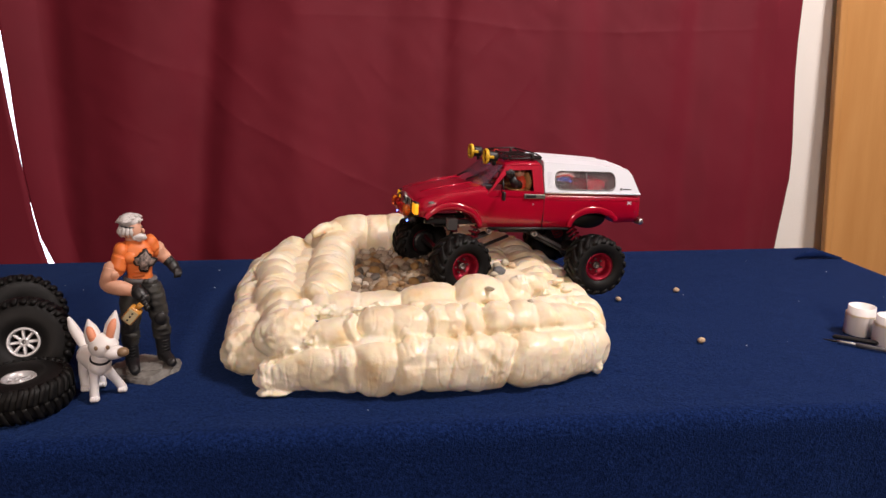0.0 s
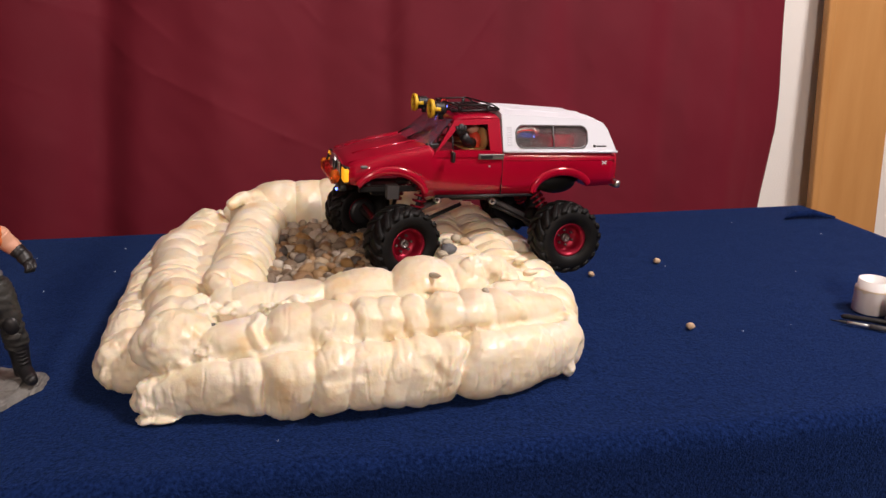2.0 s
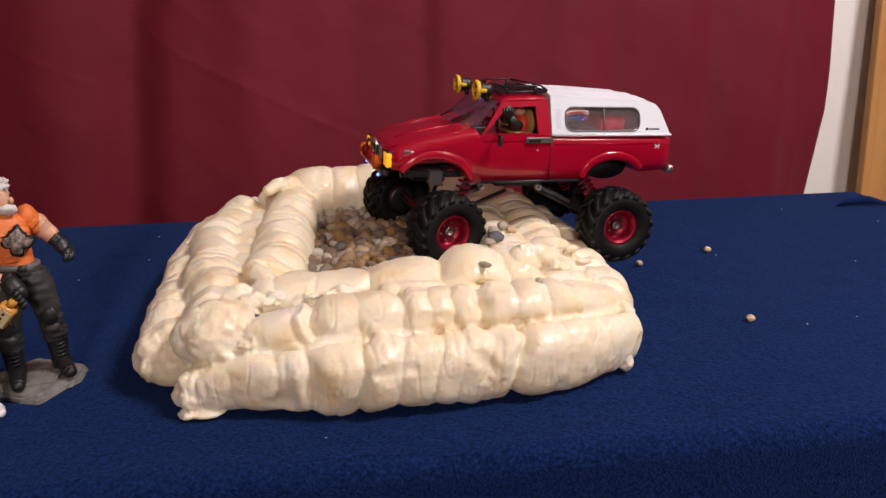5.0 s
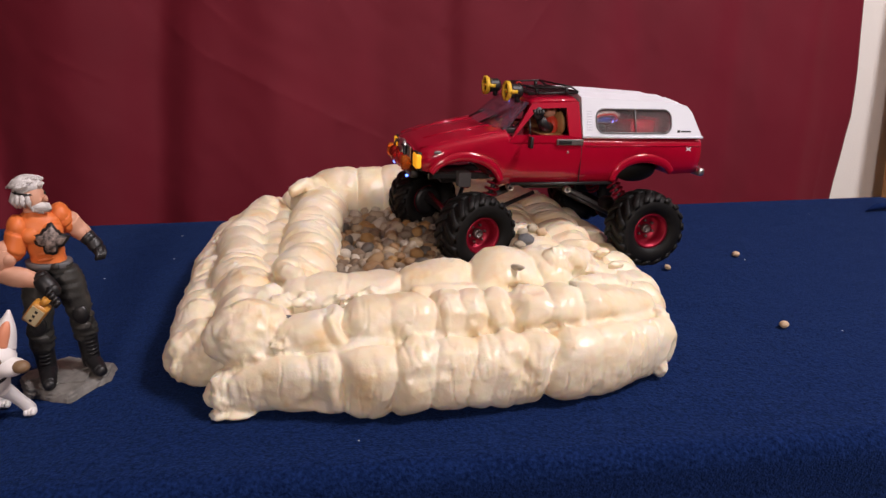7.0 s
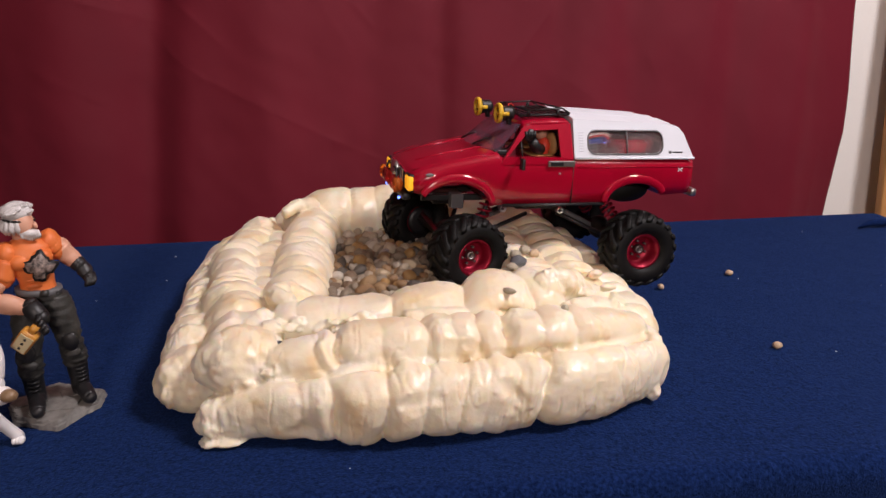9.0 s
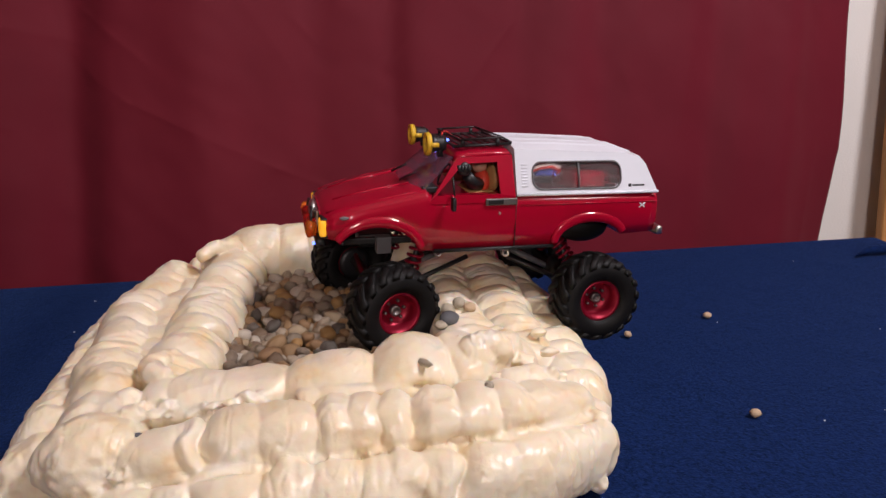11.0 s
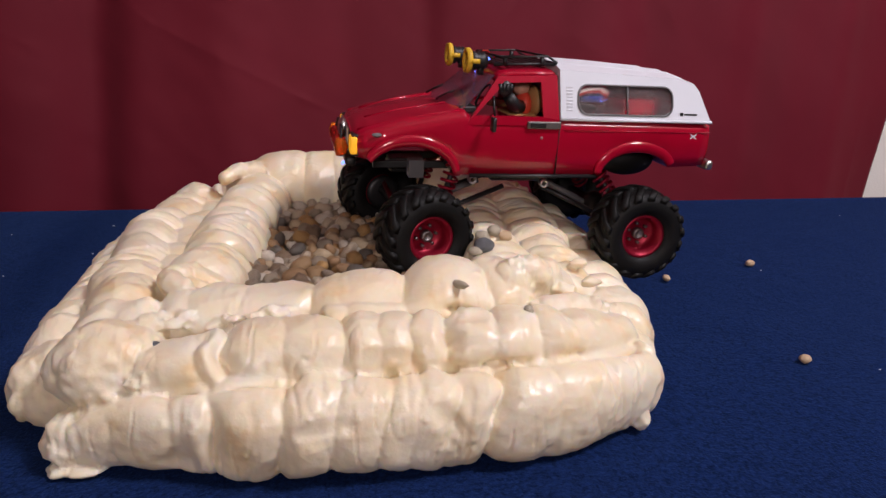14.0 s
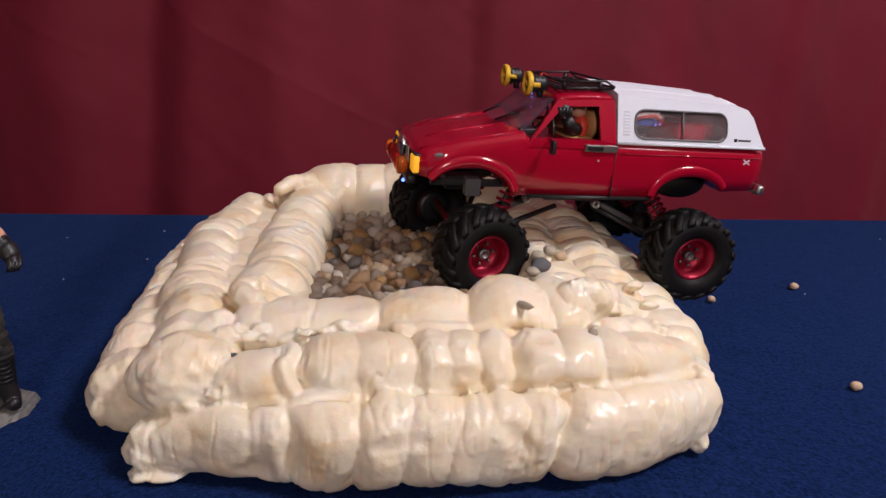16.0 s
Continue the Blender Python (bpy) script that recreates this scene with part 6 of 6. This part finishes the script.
bmesh.ops.recalc_face_normals(bm, faces=bm.faces)
bm.normal_update()
for v in bm.verts:
    cloth_like = bool(v.link_faces) and v.link_faces[0].material_index == 0
    if cloth_like:
        v.co += v.normal * (0.0016 * noise.noise(Vector((v.co.x * 70, v.co.y * 70, v.co.z * 330))) + 0.0007 * noise.noise(v.co * 420))
    else:
        v.co += v.normal * 0.0005 * noise.noise(v.co * 240)
figure = part("action_figure", bm, [TROUSER, BLACK_PL, ORANGE, SKIN_PL, HAIR, PRINT, GREY_PL])
tagged(figure, "plain toy figure in orange shirt and dark trousers on base", "action figure")

# bottle held by the figure
bottle = thing("toy_bottle", pose(-0.2080, 0.6590, 0.8215, 12, 42, 0), "small amber toy bottle with a cream label", "bottle")
bm = bmesh.new()
add_box(bm, 0, 0, 0, 0.0120, 0.0085, 0.0190, bevel=0.0018)
add_tube(bm, [(0, 0, 0.009), (0, 0, 0.0155)], 0.0028, 10)
part("bottle_body", bm, BOTTLE, bottle)
bm = bmesh.new()
add_box(bm, 0, -0.0044, 0.0, 0.0095, 0.0008, 0.0150)
label_ob = part("label", bm, CREAM, bottle, "cream label", smooth=False)
for k in (-1, 0, 1):
    bm = bmesh.new()
    add_box(bm, 0, -0.0050, k * 0.0045, 0.0018, 0.0006, 0.0018)
    part("label_dot", bm, BLACK_PL, label_ob, smooth=False)

# toy dog, one plain mesh
bm = bmesh.new()
limb(bm, [(-0.2490, 0.650, 0.786), (-0.2420, 0.641, 0.785), (-0.2330, 0.632, 0.783)], [0.0105, 0.0098, 0.0108], 0)
limb(bm, [(-0.2330, 0.632, 0.785), (-0.2290, 0.630, 0.795)], [0.0092, 0.0080], 0)
for p in ([(-0.2370, 0.630, 0.780), (-0.2385, 0.628, 0.766), (-0.2390, 0.6265, 0.7535)], [(-0.2280, 0.632, 0.778), (-0.2240, 0.640, 0.765), (-0.2200, 0.6455, 0.7535)],
          [(-0.2530, 0.650, 0.780), (-0.2560, 0.652, 0.766), (-0.2555, 0.651, 0.7535)], [(-0.2440, 0.657, 0.780), (-0.2440, 0.660, 0.766), (-0.2430, 0.659, 0.7535)]):
    limb(bm, p, [0.0056, 0.0042, 0.0042], 0)
    x, y, z = p[-1]
    for d in (-0.0022, 0.0, 0.0022):
        add_ball(bm, (x + 0.0012 + d, y - 0.0034, 0.7522), 0.0022, 0.0040, 0.0028, mi=0, u=10, v=6)
add_ball(bm, (-0.2265, 0.629, 0.8030), 0.0132, 0.0122, 0.0118, mi=0)
add_ball(bm, (-0.2165, 0.6245, 0.7975), 0.0105, 0.0080, 0.0066, mi=0)
add_ball(bm, (-0.2080, 0.6215, 0.7985), 0.0058, 0.0050, 0.0045, mi=2)
for x, y, tx, ty, tz in ((-0.2345, 0.6300, -0.2385, 0.633, 0.8265), (-0.2210, 0.6330, -0.2150, 0.636, 0.8330)):
    limb(bm, [(x, y, 0.808), ((x + tx) / 2, (y + ty) / 2, (0.808 + tz) / 2 + 0.001), (tx, ty, tz)], [0.0072, 0.0060, 0.0014], 0)
    limb(bm, [(x + 0.0010, y - 0.0050, 0.811), ((x + tx) / 2 + 0.0008, (y + ty) / 2 - 0.0046, (0.808 + tz) / 2 + 0.001), (tx, ty - 0.0012, tz - 0.004)], [0.0036, 0.0036, 0.0010], 1)
limb(bm, [(-0.2510, 0.654, 0.790), (-0.2570, 0.657, 0.800), (-0.2625, 0.659, 0.811), (-0.2650, 0.659, 0.820)], [0.0040, 0.0048, 0.0044, 0.0018], 0)
add_lathe(bm, [(0.0084, -0.0018), (0.0094, 0.0), (0.0084, 0.0018), (0.0074, 0.0)], 24, closed=True, m=pose(-0.2312, 0.6305, 0.7895, 20, 14, 0), mi=3)
for x, y, z in ((-0.2190, 0.6178, 0.8050), (-0.2290, 0.6168, 0.8050)):
    add_ball(bm, (x, y, z), 0.0018, 0.0012, 0.0022, mi=2, u=8, v=6)
dog = part("toy_dog", bm, [WHITE_TOY, PINK_TOY, BROWN_TOY, BLACK_PL])
tagged(dog, "plain white toy dog with peach inner ears standing on cloth", "toy dog")


# spare tyres in a stack
SILVER = surface("silver_rim_plastic", (0.58, 0.58, 0.59), (0.70, 0.70, 0.71), 60, 0.32, metal=0.45)


def spare_tyre(m, r, half, label):
    ob = thing("spare_tyre", m, label, "tyre", "stack of spare tyres")
    bm = bmesh.new()
    r_in = r * 0.32
    tyre_mesh(bm, r, half, r_in)
    part("tyre", bm, RUBBER, ob, "black knobbly rubber tyre")
    add_tread(ob, Matrix.Identity(4), [tread_block(r, half, 30, 0.0016, 0.12, side, RUBBER) for side in (-1, 1)], 30)
    bm = bmesh.new()
    prof = [(r_in * 0.86, -half * 0.7), (r_in * 1.03, -half * 0.72), (r_in * 1.08, half * 0.76), (r_in * 1.0, half * 0.86), (r_in * 0.88, half * 0.80), (r_in * 0.84, half * 0.45)]
    add_lathe(bm, prof, 40, closed=True)
    rim = part("rim", bm, SILVER, ob, "silver spoked rim")
    for k in range(8):
        bm = bmesh.new()
        add_box(bm, r_in * 0.52, 0, half * 0.50, r_in * 0.78, r_in * 0.22, half * 0.22, m=pose(0, 0, 0, 0, 0, 45 * k), bevel=0.0010)
        part("spoke", bm, SILVER, rim)
    bm = bmesh.new()
    add_lathe(bm, [(r_in * 0.30, half * 0.3), (r_in * 0.30, half * 0.72), (r_in * 0.16, half * 0.74), (r_in * 0.15, half * 0.4)], 20)
    part("hub", bm, SILVER, rim)
    return ob


spare_tyre(pose(-0.3000, 0.6220, 0.7655, 0, 0, 20), 0.0425, 0.0158, "black off-road spare tyre lying flat on the cloth")
spare_tyre(pose(-0.3200, 0.6880, 0.7875, 72, 0, 18), 0.0430, 0.0205, "black off-road spare tyre leaning with silver rim")
spare_tyre(pose(-0.3500, 0.7480, 0.7930, 72, 0, 34), 0.0440, 0.0205, "black off-road spare tyre leaning behind the others")


# paint jars and brushes
def paint_jar(x, y, r, h, turn, label):
    jar = thing("paint_jar", pose(x, y, 0.7492, 0, 0, turn), label, "paint jar", "paint jars")
    bm = bmesh.new()
    prof = [(r * 0.94, 0.0), (r, 0.0012), (r, h * 0.70), (r * 0.985, h * 0.74), (r * 0.90, h * 0.76), (r * 0.90, h), (r * 0.83, h), (r * 0.83, h * 0.12), (0.0004, h * 0.11)]
    add_lathe(bm, prof, 40)
    part("jar_body", bm, WHITE_TOY, jar)
    bm = bmesh.new()
    rows = []
    for k in range(41):
        a = 2 * math.pi * k / 40
        low = h * (0.70 - 0.10 * max(0.0, noise.noise(Vector((math.cos(a) * 3, math.sin(a) * 3, turn)))) * 2)
        rows.append((a, low))
    for (a, la), (b, lb) in zip(rows, rows[1:]):
        q = [(r * 1.02 * math.cos(a), r * 1.02 * math.sin(a), la), (r * 1.02 * math.cos(b), r * 1.02 * math.sin(b), lb), (r * 1.01 * math.cos(b), r * 1.01 * math.sin(b), h * 0.745), (r * 1.01 * math.cos(a), r * 1.01 * math.sin(a), h * 0.745)]
        bm.faces.new([bm.verts.new(p) for p in q])
    bmesh.ops.remove_doubles(bm, verts=bm.verts, dist=1e-6)
    part("dried_paint", bm, FOAM, jar, "dried cream paint drips")
    return jar


paint_jar(0.6050, 0.6960, 0.0165, 0.0345, 10, "open white plastic jar with dried paint drips")
paint_jar(0.6130, 0.6600, 0.0165, 0.0345, 75, "open white plastic paint jar beside brushes")


def brush(a, b, r, label):
    ob = thing("paint_brush", Matrix.Identity(4), label, "paint brush", "paint brushes")
    a, b = Vector(a), Vector(b)
    seg = lambda t0, t1, r0, r1, k=4: ([tuple(a.lerp(b, t0 + (t1 - t0) * i / k)) for i in range(k + 1)], [r0 + (r1 - r0) * i / k for i in range(k + 1)])
    for name, t0, t1, r0, r1, mt in (("bristles", 0.0, 0.10, 0.0004, r * 0.7, BLACK_PL), ("ferrule", 0.10, 0.24, r * 0.75, r, CHROME), ("handle", 0.24, 1.0, r * 1.15, r * 0.8, GREY_PL if r > 0.0017 else WIRE_WHITE)):
        bm = bmesh.new()
        pts, radii = seg(t0, t1, r0, r1)
        add_tube(bm, pts, radii, 12)
        part(name, bm, mt, ob)
    return ob


brush((0.546, 0.679, 0.7515), (0.650, 0.588, 0.7525), 0.0022, "thin paint brush with metal ferrule on the cloth")
bm = bmesh.new()
add_tube(bm, [(0.561, 0.683, 0.7520), (0.563, 0.682, 0.7525), (0.645, 0.624, 0.7525), (0.648, 0.622, 0.7520)], [0.0014, 0.0026, 0.0026, 0.0014], 12)
tagged(part("marker_pen", bm, BLACK_PL), "black marker pen lying on the navy cloth", "pen")
